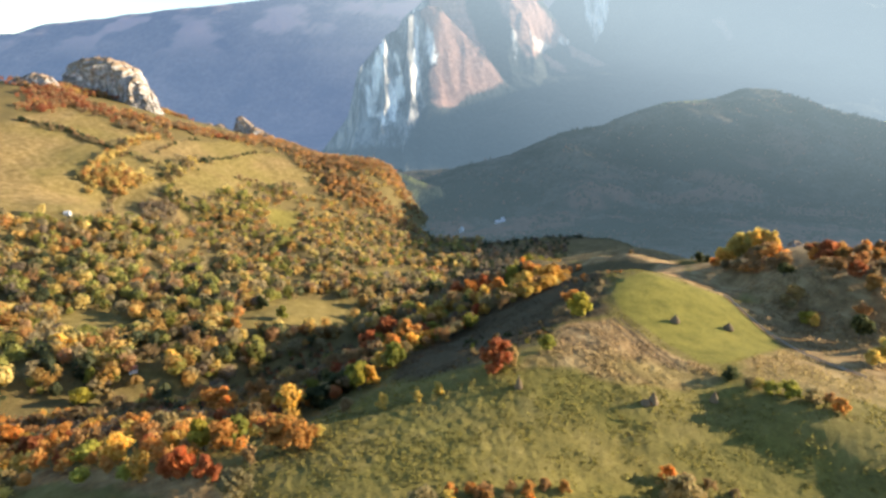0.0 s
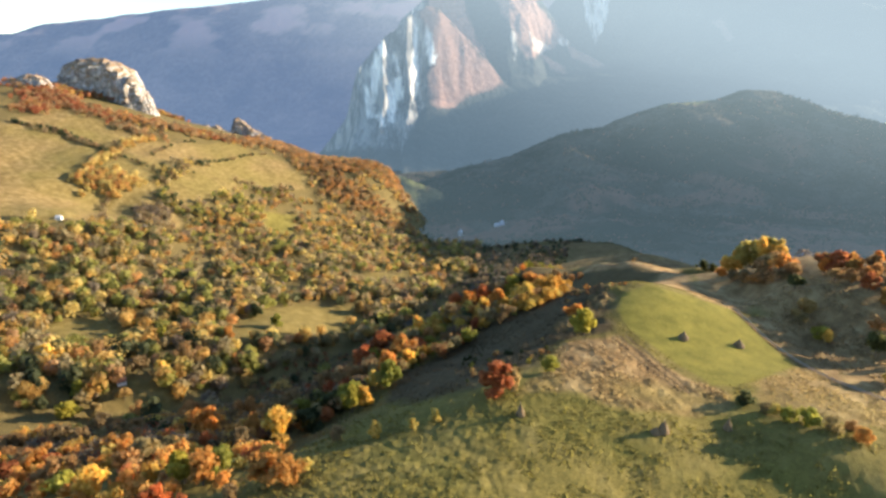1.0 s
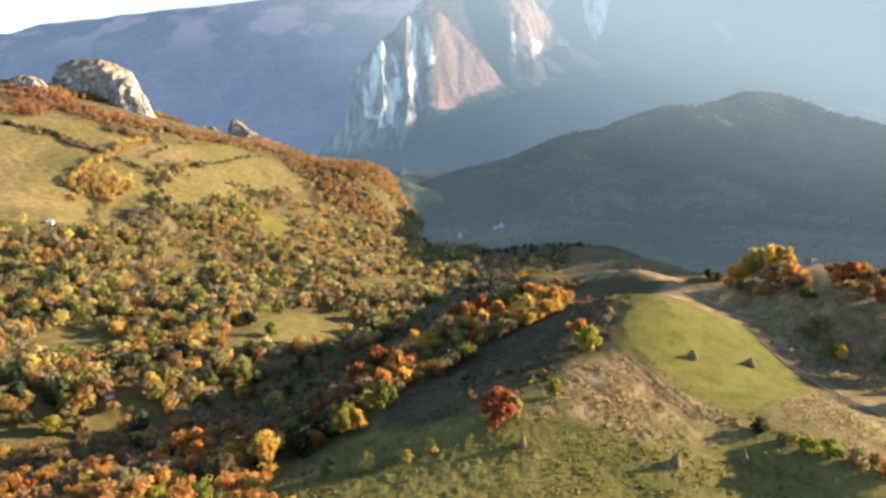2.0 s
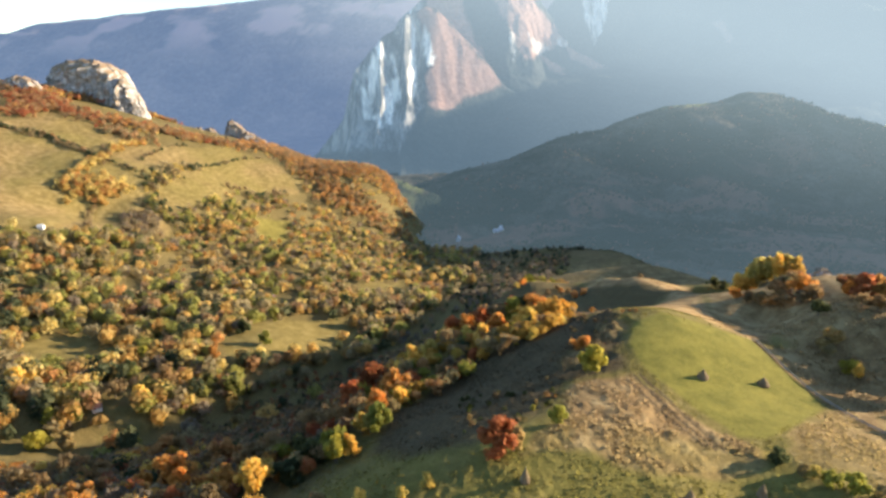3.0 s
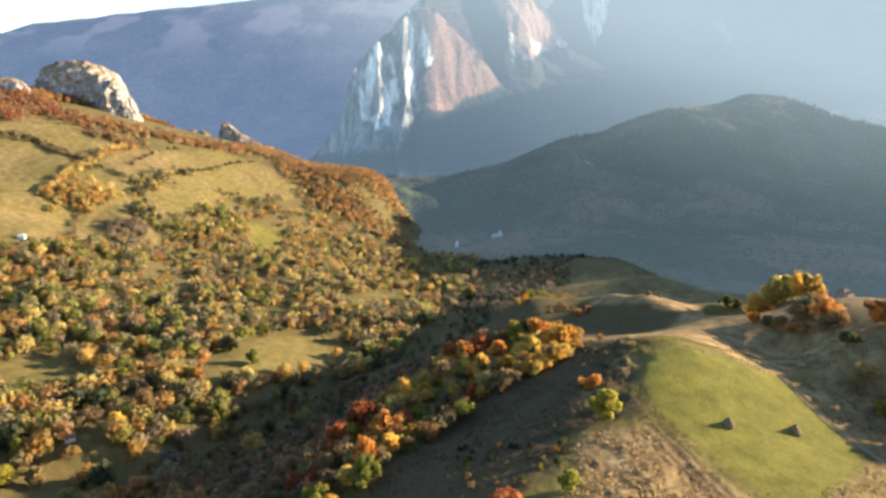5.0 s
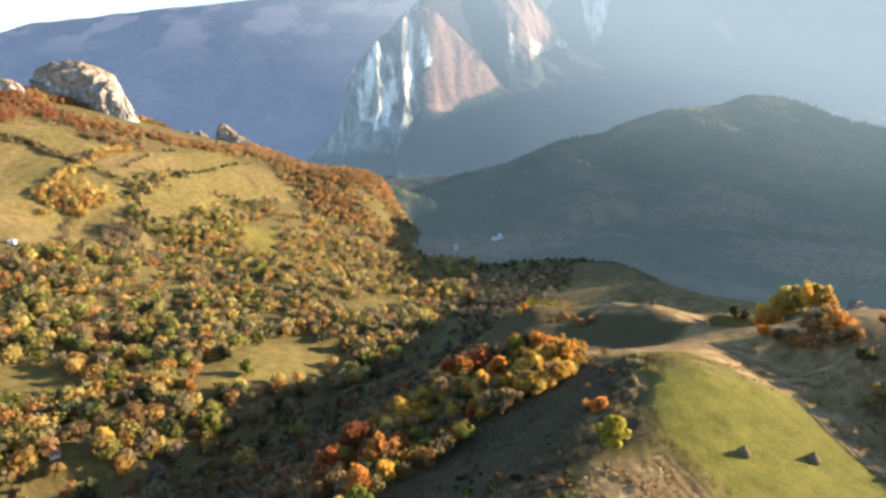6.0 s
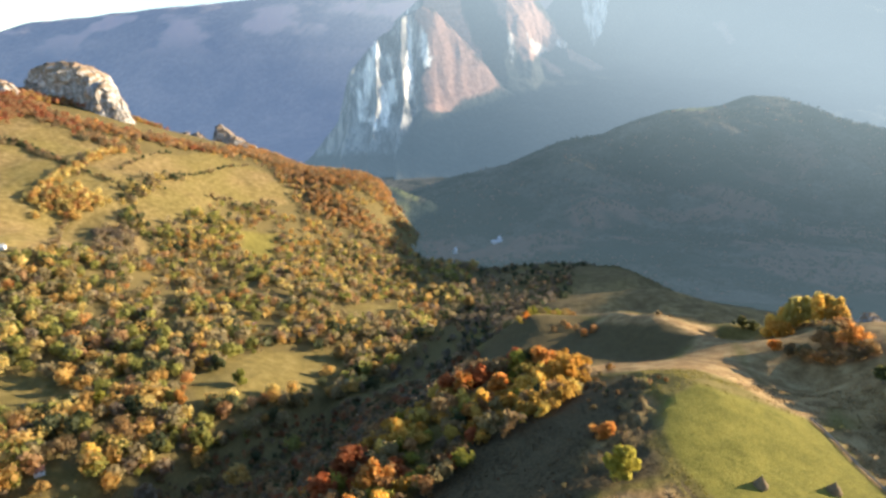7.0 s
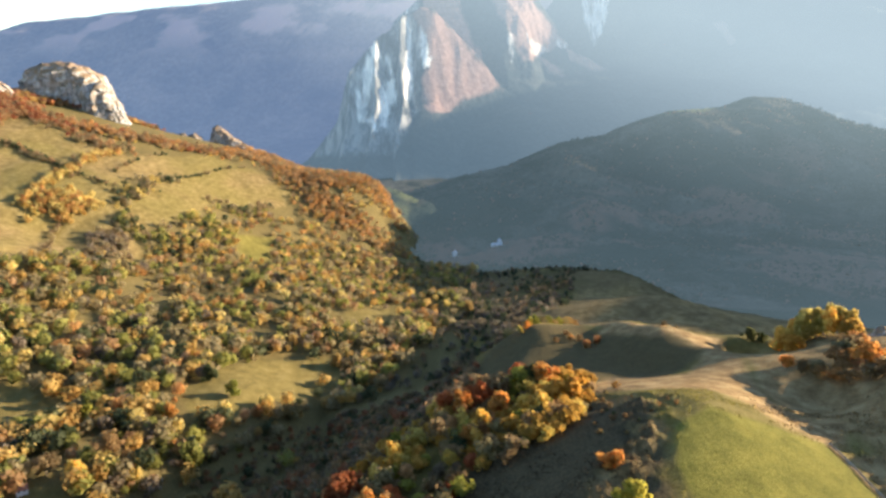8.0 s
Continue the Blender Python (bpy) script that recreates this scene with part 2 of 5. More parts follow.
def haze_glow_material(name, lower, upper, west, east, strength, rock=False, scale=0.006, rise=0.0, relief_high=20.0, span=(-900, 2300), heath=(0.22, 0.115, 0.09)):
    """Wooded land in the far distance: a backdrop whose faint glow is painted haze, put in as emission, more towards
    the sun's side.
    """
    m, t, s = nodes_of(name)
    p = place(t)
    big, fine = noise_node(t, scale, 6, 0.65, p), noise_node(t, scale * 9, 6, 0.7, p)
    c = ramp(t, big, [(0.35, lower), (0.65, upper)])
    c = mix(t, 0.7, c, ramp(t, fine, [(0.3, (0.5, 0.5, 0.5)), (0.7, (1.35, 1.35, 1.35))]), "MULTIPLY")
    kinds = attribute(t, "cover")
    split = t.nodes.new("ShaderNodeSeparateColor")
    link(t, kinds.outputs["Color"], split.inputs[0])
    if rock:
        stretch = t.nodes.new("ShaderNodeMapping")
        stretch.inputs["Scale"].default_value = (1, 0.3, 0.20)
        link(t, p, stretch.inputs[0])
        streak = noise_node(t, 0.03, 8, 0.75, stretch.outputs[0])
        stone = ramp(t, streak, [(0.36, (0.16, 0.16, 0.16)), (0.45, (0.55, 0.53, 0.50)), (0.54, (0.92, 0.89, 0.82))])
        rust = ramp(t, fine, [(0.3, (0.17, 0.105, 0.085)), (0.7, (0.28, 0.18, 0.148))])
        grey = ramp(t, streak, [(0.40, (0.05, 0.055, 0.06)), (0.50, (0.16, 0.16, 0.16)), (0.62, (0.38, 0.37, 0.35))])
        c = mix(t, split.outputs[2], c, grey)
        c = mix(t, split.outputs[1], c, rust)
        c = mix(t, split.outputs[0], c, stone)
    else:
        c = mix(t, split.outputs[0], c, (0.28, 0.30, 0.11))
        c = mix(t, split.outputs[1], c, heath)
        c = mix(t, split.outputs[2], c, (0.022, 0.032, 0.030))
    link(t, c, s.inputs["Base Color"])
    s.inputs["Roughness"].default_value = 1.0
    s.inputs["Specular IOR Level"].default_value = 0.0
    # haze colour as emission: grows from west to east and with height
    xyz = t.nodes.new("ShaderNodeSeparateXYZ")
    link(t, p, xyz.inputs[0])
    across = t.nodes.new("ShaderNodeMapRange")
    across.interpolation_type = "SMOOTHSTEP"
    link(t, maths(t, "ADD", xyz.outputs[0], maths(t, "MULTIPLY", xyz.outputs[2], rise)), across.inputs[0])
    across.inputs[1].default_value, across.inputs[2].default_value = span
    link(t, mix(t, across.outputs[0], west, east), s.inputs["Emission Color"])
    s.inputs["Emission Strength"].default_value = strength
    bump(t, fine, 0.9, relief_high, s)
    return m


M_LAND = land_material()
M_LEAF = {code: leaf_material(code) for code in LEAF}
M_WOOD = wood_leaf_material()
M_BARK = bark_material()
M_ROCK = rock_material()
M_HAY = plain_material("weathered_hay", (0.20, 0.135, 0.072), 0.95, 0.4, 5.0)
M_POST = plain_material("grey_wood", (0.36, 0.31, 0.25), 0.9, 0.3, 4.0)
M_WALL = plain_material("limewash", (0.80, 0.79, 0.76), 0.9, 0.12, 1.0)
M_ROOF = plain_material("grey_roofing", (0.66, 0.65, 0.64), 0.7, 0.2, 1.5)
M_TILE = plain_material("clay_tiles", (0.30, 0.16, 0.11), 0.85, 0.3, 2.0)
M_DARK = plain_material("dark_opening", (0.05, 0.05, 0.055), 0.5, 0.2, 2.0)
# the two colours before the strength are the haze glow, west and east
M_HILL = haze_glow_material("shaded_hill", (0.010, 0.015, 0.015), (0.130, 0.108, 0.092), (0.023, 0.035, 0.041), (0.096, 0.125, 0.134), 1.0, scale=0.010, rise=5.5, span=(-350, 2300))
M_MASSIF = haze_glow_material("massif", (0.02, 0.03, 0.034), (0.05, 0.053, 0.05), (0.040, 0.061, 0.080), (0.170, 0.214, 0.242), 1.0, rock=True, rise=2.5, relief_high=8.0, span=(-560, 2700))
M_RANGE = haze_glow_material("far_range", (0.035, 0.045, 0.06), (0.15, 0.12, 0.11), (0.052, 0.076, 0.122), (0.190, 0.228, 0.256), 1.0, scale=0.004, rise=2.1, relief_high=14.0, heath=(0.38, 0.24, 0.22))


# ---- building blocks ----
def part(name, bm, material, parent, label=""):
    """Links a bmesh, or a ready mesh, as one object under a thing."""
    if isinstance(bm, bmesh.types.BMesh):
        me = bpy.data.meshes.new(name)
        bm.to_mesh(me)
        bm.free()
        me.materials.append(material)
    else:
        me = bm
    ob = new(name, me)
    ob.parent = parent
    return tagged(ob, label) if label else ob


def grid_mesh(name, x, y, z, material, ring=False):
    """A sheet through a grid of points; x, y and z are arrays of one shape."""
    rows, cols = x.shape
    i = np.arange(rows * cols).reshape(rows, cols)
    nxt = np.roll(i, -1, axis=1) if ring else None
    a, b = (i, nxt) if ring else (i[:, :-1], i[:, 1:])
    quads = np.stack([a[:-1], b[:-1], b[1:], a[1:]], -1).reshape(-1, 4)
    me = bpy.data.meshes.new(name)
    me.vertices.add(rows * cols)
    me.vertices.foreach_set("co", np.stack([x, y, z], -1).astype(np.float32).ravel())
    me.loops.add(quads.size)
    me.loops.foreach_set("vertex_index", quads.astype(np.int32).ravel())
    me.polygons.add(len(quads))
    me.polygons.foreach_set("loop_start", np.arange(0, quads.size, 4, dtype=np.int32))
    me.update(calc_edges=True)
    me.validate()
    me.materials.append(material)
    me.shade_smooth()
    return me


def paint(me, name, colours):
    layer = me.attributes.new(name, "FLOAT_COLOR", "POINT")
    layer.data.foreach_set("color", np.asarray(colours, np.float32).ravel())


def edge_distance(poly, x, y):
    """How far points lie inside a polygon, in metres; outside it is negative."""
    p = np.array(poly, float)
    best, odd = np.full(x.shape, 1e9), np.zeros(x.shape, bool)
    for (ax, ay), (bx, by) in zip(p, np.roll(p, -1, axis=0)):
        dx, dy = bx - ax, by - ay
        u = np.clip(((x - ax) * dx + (y - ay) * dy) / (dx * dx + dy * dy + 1e-9), 0, 1)
        best = np.minimum(best, np.hypot(x - ax - u * dx, y - ay - u * dy))
        odd ^= ((ay > y) != (by > y)) & (x < ax + (y - ay) * dx / (dy if dy else 1e-9))
    return np.where(odd, best, -best)


def line_distance(line, x, y):
    best = np.full(x.shape, 1e9)
    for (ax, ay), (bx, by) in zip(line, line[1:]):
        dx, dy = bx - ax, by - ay
        u = np.clip(((x - ax) * dx + (y - ay) * dy) / (dx * dx + dy * dy + 1e-9), 0, 1)
        best = np.minimum(best, np.hypot(x - ax - u * dx, y - ay - u * dy))
    return best


# ---- what grows where ----
HILL_MEADOW = [(-706, 972), (-715, 1149), (-605, 1157), (-510, 1116), (-434, 1289), (-316, 1259), (-266, 1204), (-270, 1148), (-349, 1026), (-373, 850), (-344, 794), (-396, 765), (-437, 685), (-520, 640), (-700, 700)]
CLEARINGS = [
    [(-193, 531), (-154, 604), (-93, 632), (-78, 606), (-109, 542), (-141, 497), (-171, 482)],
    [(-348, 500), (-310, 526), (-264, 501), (-255, 468), (-302, 450)],
    [(-120, 728), (-39, 837), (-41, 743), (-104, 712)],
    [(-297, 969), (-249, 1014), (-232, 907), (-275, 918)],
    [(-226, 400), (-208, 404), (-190, 398), (-197, 384), (-218, 381)],
]
GREEN_MEADOW = [(90, 305), (107, 317), (123, 311), (149, 307), (155, 278), (153, 253), (110, 216), (99, 216), (90, 240), (81, 262), (80, 279)]
BROWN_ROUGH = [(49, 250), (76, 258), (89, 228), (106, 209), (101, 200), (60, 188), (43, 199), (24, 197), (30, 206), (40, 217)]
TAN_CREST = [(130, 536), (155, 483), (183, 470), (154, 366), (159, 317), (150, 306), (138, 314), (134, 340), (122, 350), (74, 368), (100, 419), (135, 392), (157, 428), (160, 459), (141, 473), (122, 524)]
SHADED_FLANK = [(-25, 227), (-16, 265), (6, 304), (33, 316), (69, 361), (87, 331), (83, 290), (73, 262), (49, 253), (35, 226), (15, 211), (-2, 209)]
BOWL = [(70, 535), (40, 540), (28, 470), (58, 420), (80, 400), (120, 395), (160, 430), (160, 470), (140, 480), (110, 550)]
RIM = [(68, 539), (90, 552), (109, 557), (136, 528), (157, 492), (164, 470), (167, 440), (160, 415)]
EAST_HOLLOW = [(154, 366), (159, 317), (182, 323), (230, 360), (220, 400), (185, 450)]
BROWN_FIELD = [(151, 301), (186, 310), (230, 330), (215, 300), (196, 282), (163, 238), (158, 268)]
EAST_SLOPE = [(156, 300), (185, 200), (150, 186), (110, 192), (106, 209), (153, 253)]
HEDGES = [[(-513, 844), (-514, 901), (-520, 973), (-535, 1054), (-521, 1119)], [(-422, 906), (-424, 969), (-428, 1029), (-416, 1079)],
          [(-411, 880), (-379, 864), (-350, 866), (-309, 902)], [(-667, 1011), (-621, 1012), (-561, 988)], [(-470, 857), (-460, 818), (-413, 728)],
          [(-480, 958), (-449, 960), (-427, 965)], [(-357, 1052), (-329, 1049), (-305, 1058), (-285, 1129)],
          [(-700, 1015), (-645, 1032), (-591, 1011), (-536, 986)], [(-512, 965), (-476, 958), (-438, 934)], [(-480, 1011), (-490, 1136), (-476, 1199)],
          [(-427, 1071), (-406, 1116), (-391, 1220), (-369, 1273)], [(-416, 816), (-395, 845), (-380, 805), (-385, 765)]]
GULLY = [(-300, 290), (-310, 345), (-245, 378), (-190, 393), (-152, 437), (-120, 470), (-90, 546), (-55, 439), (-84, 407), (-132, 383), (-185, 326)]
BANK = [(-175, 195), (-163, 187), (-127, 173), (-90, 150), (-60, 132), (-40, 120)]
FENCE_LINE = [(149, 306), (150.5, 287), (154, 272), (157, 256), (160, 236), (166, 215)]
SCARP = [(58, 272), (68, 290), (78, 300), (84, 318), (92, 336), (76, 345)]
TRACKS = [[(72, 252), (77, 232), (85, 210)], [(79, 257), (85, 232), (91, 208)], [(76, 256), (81, 232), (88, 209)]]


def relief(x, y):
    """Hummocks and terracettes of the grazed ground."""
    r = np.hypot(x, y)
    near = (1 - smooth(350, 700, r)) * smooth(60, 110, r)
    calm = 1 - np.maximum(0.88 * smooth(100, 140, x) * smooth(215, 240, y), 0.65 * smooth(-2, 4, edge_distance(GREEN_MEADOW, x, y)))
    z = near * calm * ((0.35 - 0.17 * smooth(225, 195, y)) * fractal(x, y, 9.0, 4) + 0.15 * fractal(x, y, 1.7, 2)) + (1 - near) * 2.0 * fractal(x, y, 60.0, 4)
    rough = smooth(-3, 3, edge_distance(BROWN_ROUGH, x, y))
    z = z + rough * (0.22 * fractal(x, y, 2.2, 3) + 0.32 * np.abs(fractal(x * 1.3 + y * 0.35, y * 0.25 - x * 0.1, 3.2, 3)))
    step = smooth(40, 10, x) * smooth(130, 150, y) * smooth(215, 195, y)
    z = z + step * (0.30 * np.abs(fractal(x * 0.5 + y * 0.25, y * 1.1 - x * 0.3, 2.6, 3)) + 0.18 * fractal(x, y, 1.6, 2))
    bank = 1 - smooth(3, 15, line_distance(SCARP, x, y))
    z = z - 10.5 * smooth(-16, 10, edge_distance(GULLY, x, y))
    return z + bank * 2.9 * fractal(x, y, 8.0, 4, 0.6)


def ground_at(x, y):
    a, b = np.atleast_1d(np.asarray(x, float)), np.atleast_1d(np.asarray(y, float))
    return land(a, b) + relief(a, b)


def cover_at(x, y):
    """Dry grass, lush grass, soil and leaf litter, from 0 to 1. Soil also carries shade on the flank and bowl, dry
    grass haze beyond the knoll.
    """
    wob = 3.0 * fractal(x, y, 14.0, 4)
    wide = 9.0 * fractal(x, y, 60.0, 4)
    dry = 0.95 * smooth(-7, 2, edge_distance(TAN_CREST, x, y) + wob)
    dry = np.maximum(dry, 0.9 * smooth(-2, 3, edge_distance(BROWN_ROUGH, x, y) + wob))
    dry = np.maximum(dry, 0.6 * smooth(-3, 3, edge_distance(EAST_SLOPE, x, y) + wob))
    dry = np.maximum(dry, 0.30 * smooth(-10, 10, edge_distance(HILL_MEADOW, x, y) + wide))
    field = smooth(-10, 10, edge_distance(HILL_MEADOW, x, y) + wide)
    dry = dry + field * 0.30 * smooth(-0.3, 0.5, fractal(x + 70, y, 110.0, 3)) * (1 - dry)
    dry = np.maximum(dry, 0.85 * (1 - smooth(3, 8, line_distance(BANK, x, y) + wob)))
    dry = np.maximum(dry, 0.9 * (1 - smooth(0.8, 2.2, line_distance(FENCE_LINE, x, y) + 0.15 * wob)))
    lush = smooth(-1, 2, edge_distance(GREEN_MEADOW, x, y) + 0.4 * wob)
    lush = np.maximum(lush, 0.28 * field * smooth(-0.1, 0.5, fractal(x, y + 500, 90.0, 3)))
    lush = np.maximum(lush, smooth(-60, -30, x) * smooth(110, 150, y) * (1 - smooth(205, 225, y)) * (0.20 + 0.30 * smooth(-0.3, 0.5, fractal(x, y, 26.0, 3))))
    lush = np.maximum(lush, 0.8 * smooth(-8, 8, edge_distance(CLEARINGS[3], x, y) + wob))
    dry = dry * (1 - lush * smooth(1.0, 2.5, line_distance(FENCE_LINE, x, y)))
    lush = lush * smooth(0.8, 2.0, line_distance(FENCE_LINE, x, y))
    dry = np.maximum(dry, 0.85 * smooth(160, 175, x + wob) * (1 - smooth(420, 470, y)) * (1 - lush))
    soil = 0.15 * smooth(-1, 2, edge_distance(BROWN_FIELD, x, y) + 0.5 * wob)
    dry = np.maximum(dry, 0.85 * smooth(-1, 2, edge_distance(BROWN_FIELD, x, y) + 0.5 * wob))
    rill = 1 - smooth(0.04, 0.22, np.abs(fractal(x * 1.3 + y * 0.35, y * 0.25 - x * 0.1, 3.2, 3)))
    soil = np.maximum(soil, smooth(-2, 3, edge_distance(BROWN_ROUGH, x, y) + wob) * (0.03 + 0.30 * rill))
    for line in TRACKS:
        soil = np.maximum(soil, 0.9 * (1 - smooth(0.5, 1.3, line_distance(line, x, y))))
    wood = smooth(300, 420, np.hypot(x + 60, y - 60)) * (1 - smooth(1150, 1300, y)) * smooth(40, -20, x)
    wood = np.maximum(wood, smooth(0, 25, -30 - x + 0.15 * (y - 180) - 0.3 * wide) * smooth(190, 215, y))
    openness = smooth(-8, 8, edge_distance(HILL_MEADOW, x, y) + wide)
    for poly in CLEARINGS:
        here = smooth(-5, 5, edge_distance(poly, x, y) + wob)
        openness = np.maximum(openness, here)
        dry = np.maximum(dry, 0.12 * here)
    wood = 0.75 * wood * (1 - openness)
    # brown heath on flank and bowl; its darkness is partly their shade, painted as soil
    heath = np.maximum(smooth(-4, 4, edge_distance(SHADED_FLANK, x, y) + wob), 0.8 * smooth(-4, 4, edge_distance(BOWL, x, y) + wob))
    lip = 1 - smooth(2, 6, line_distance(RIM, x, y) + 0.4 * wob)
    dry, heath = np.maximum(dry, 0.95 * lip), heath * (1 - lip)
    hollow = smooth(-4, 4, edge_distance(EAST_HOLLOW, x, y) + wob)
    heath, dry = heath * (1 - lush), np.maximum(dry, 0.85 * hollow)
    # brown dry spur, made paler to put the haze over it into the colour
    dry = np.maximum(dry, 0.6 * smooth(40, 70, x + wob) * smooth(560, 580, y) * (1 - smooth(700, 760, y)))
    soil = np.maximum(soil, 0.35 * smooth(40, 70, x + wob) * smooth(560, 580, y) * smooth(-0.5, 0.3, fractal(x, y, 40.0, 3)))
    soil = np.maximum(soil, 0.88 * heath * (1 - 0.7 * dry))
    # further out, pale dry cover likewise stands in for haze on shaded ground
    beyond = smooth(40, 80, x) * smooth(540, 640, y)
    dry = np.maximum(dry, 0.5 * beyond * smooth(-0.5, 0.3, fractal(x, y, 70.0, 3)))
    soil = np.maximum(soil, 0.4 * smooth(40, 80, x) * smooth(620, 760, y) * smooth(-0.6, 0.2, fractal(x + 300, y, 90.0, 3)))
    rim = (1 - smooth(2, 9, line_distance(SCARP, x, y) + wob)) * smooth(-0.1, 0.5, fractal(x, y, 6.0, 3))
    dry, lush, soil = np.maximum(dry, 0.8 * rim), lush * (1 - 0.8 * rim), soil * (1 - 0.7 * rim)
    return np.stack([dry, lush, soil, wood], -1)


# ---- the ground: one sheet, fine where the flight passes, out to the horizon ----
fine = np.linspace(radians(-44), radians(44), 560)
turn = np.r_[fine, np.linspace(radians(44), radians(316), 70)[1:-1]]
reach = np.r_[np.linspace(1, 95, 14), np.exp(np.arange(np.log(100), np.log(1700), 0.0062)), np.exp(np.linspace(np.log(1720), np.log(4900), 40))]
rr, aa = np.meshgrid(reach, turn, indexing="ij")
gx, gy = rr * np.sin(aa), rr * np.cos(aa)
me = grid_mesh("ground", gx, gy, ground_at(gx, gy), M_LAND, ring=True)
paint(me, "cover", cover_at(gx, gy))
ground = tagged(new("ground", me), "rolling autumn grassland and valley with patches of dry grass", "ground", kind="structure")


# ---- the distance: a shaded hill, a limestone massif and a far range ----
def profile(points, v):
    p = np.array(points, float)
    return np.interp(v, p[:, 0], p[:, 1])


def hill_sheet():
    """The wooded hill across the valley; its crest rises to a grassy top."""
    crest = [(-350, -180), (-111, -150), (36, -106), (196, -78), (277, -43), (359, -12), (495, 2), (529, 19), (614, 45), (701, 69), (811, 72), (885, 78), (975, 107), (1073, 104), (1138, 78), (1183, 57), (1293, 25), (1360, 8), (1444, 0), (1800, -20), (2300, -40)]
    x, y = np.meshgrid(np.arange(-350, 2300, 7.0), np.r_[np.arange(500, 1060, 12.0), np.arange(1060, 2200, 7.0), np.arange(2200, 2700, 40.0)])
    top = 1790 + 0.22 * x + 40 * fractal(x, y * 0, 500.0, 2)
    s = (y - 1080) / (top - 1080)
    foot = -150 + 0 * x
    h = profile(crest, x)
    front = smooth(-0.05, 1.0, s) * 0.55 + np.clip(s, 0, 1) * 0.45
    z = np.where(s < 1, np.minimum(foot, h + 0 * s) + (h - np.minimum(foot, h)) * front, h + (-340 - h) * smooth(1.0, 1.9, s))
    spur = np.sin(np.pi * np.clip(s, 0, 1)) * smooth(0, 400, x + 100)
    z = z + spur * 46 * fractal(x + 0.4 * y, y * 0.35, 190.0, 4)
    canopy = np.abs(fractal(x, y, 19.0, 3)) * 8 * np.clip(1.3 - s, 0.35, 1) * smooth(-0.5, 0.2, fractal(x, y, 160.0, 3))
    # an added ridge out of view to the east, shaped to shade the valley
    shade_arm = (447 + 25 * fractal(x * 0, y, 120.0, 3) + 27 * np.exp(-((y - 1560) / 130) ** 2) + 34 * np.exp(-((y - 960) / 70) ** 2)) * np.exp(-((x - 1440 - 0.15 * (y - 1000)) / 190) ** 2) * smooth(520, 800, y) * (1 - smooth(1870, 2080, y))
    # the glowing sheet runs on just above the valley floor, adding haze there
    haze_floor_here = smooth(-30, 30, x - np.interp(y, [700, 800, 1000, 1200, 1300], [120, 110, 40, -20, -30])) * smooth(0, 60, y + 12 * fractal(x, y, 60.0, 3) - np.interp(x, [120, 260, 340], [960, 900, 620])) * (1 - smooth(1330, 1420, y))
    haze_floor_z = ground_at(x.ravel(), y.ravel()).reshape(x.shape) + 9 + 3 * fractal(x, y, 40.0, 3) - 40 * (1 - haze_floor_here)
    z = np.maximum(np.where(y < 1080, -190 + 0 * z, z), np.maximum(-190 + shade_arm, np.where(haze_floor_here > 0, haze_floor_z, -190)))
    # a green spur that comes down from behind the western hill
    spur_line = profile([(-350, -30), (-175, -58), (-111, -73), (-60, -88), (-21, -101), (18, -134), (44, -160), (90, -200)], x) + 4 * fractal(x, y, 60.0, 4)
    spur_z = spur_line - np.abs(y - 1480) * np.where(y < 1480, 0.55, 0.8)
    on_spur = smooth(-4, 4, spur_z - z) * smooth(150, 60, x)
    z = np.maximum(z, np.where(x < 150, spur_z, -400))
    grass = smooth(0.87 + 0.08 * (1 - smooth(1050, 1150, x)), 0.91 + 0.07 * (1 - smooth(1050, 1150, x)), s + 0.03 * fractal(x, y, 60.0, 3)) * (smooth(1060, 1130, x) + 0.35 * smooth(640, 700, x) * (1 - smooth(800, 900, x))) * (1 - smooth(1.12, 1.2, s))
    z = z + 26 * np.exp(-((x - 330) / 75) ** 2 - ((y - 1290) / 70) ** 2)  # a reddish knoll on the valley floor
    grass = np.maximum(grass, 0.45 * on_spur * smooth(-0.4, 0.3, fractal(x, y, 50.0, 3)))
    heath = smooth(0.0, 0.4, fractal(x + 900, y, 110.0, 3)) * 0.85 * (1 - smooth(0.3, 0.8, s)) * (1 - on_spur)
    heath = np.maximum(heath, 0.95 * smooth(1.1, 0.7, np.hypot((x - 330) / 85, (y - 1290) / 80) + 0.2 * fractal(x, y, 40.0, 3)))
    thick = 0.85 * smooth(0.0, 0.35, fractal(x * 0.8 + 0.5 * y + 300, y * 0.6, 120.0, 4)) * (1 - smooth(0.6, 0.95, s))
    return x, y, z - 6 + canopy * (1 - grass) * smooth(700, 1100, y), np.stack([grass, heath * (1 - grass), thick * (1 - grass), 0 * x + 1], -1)


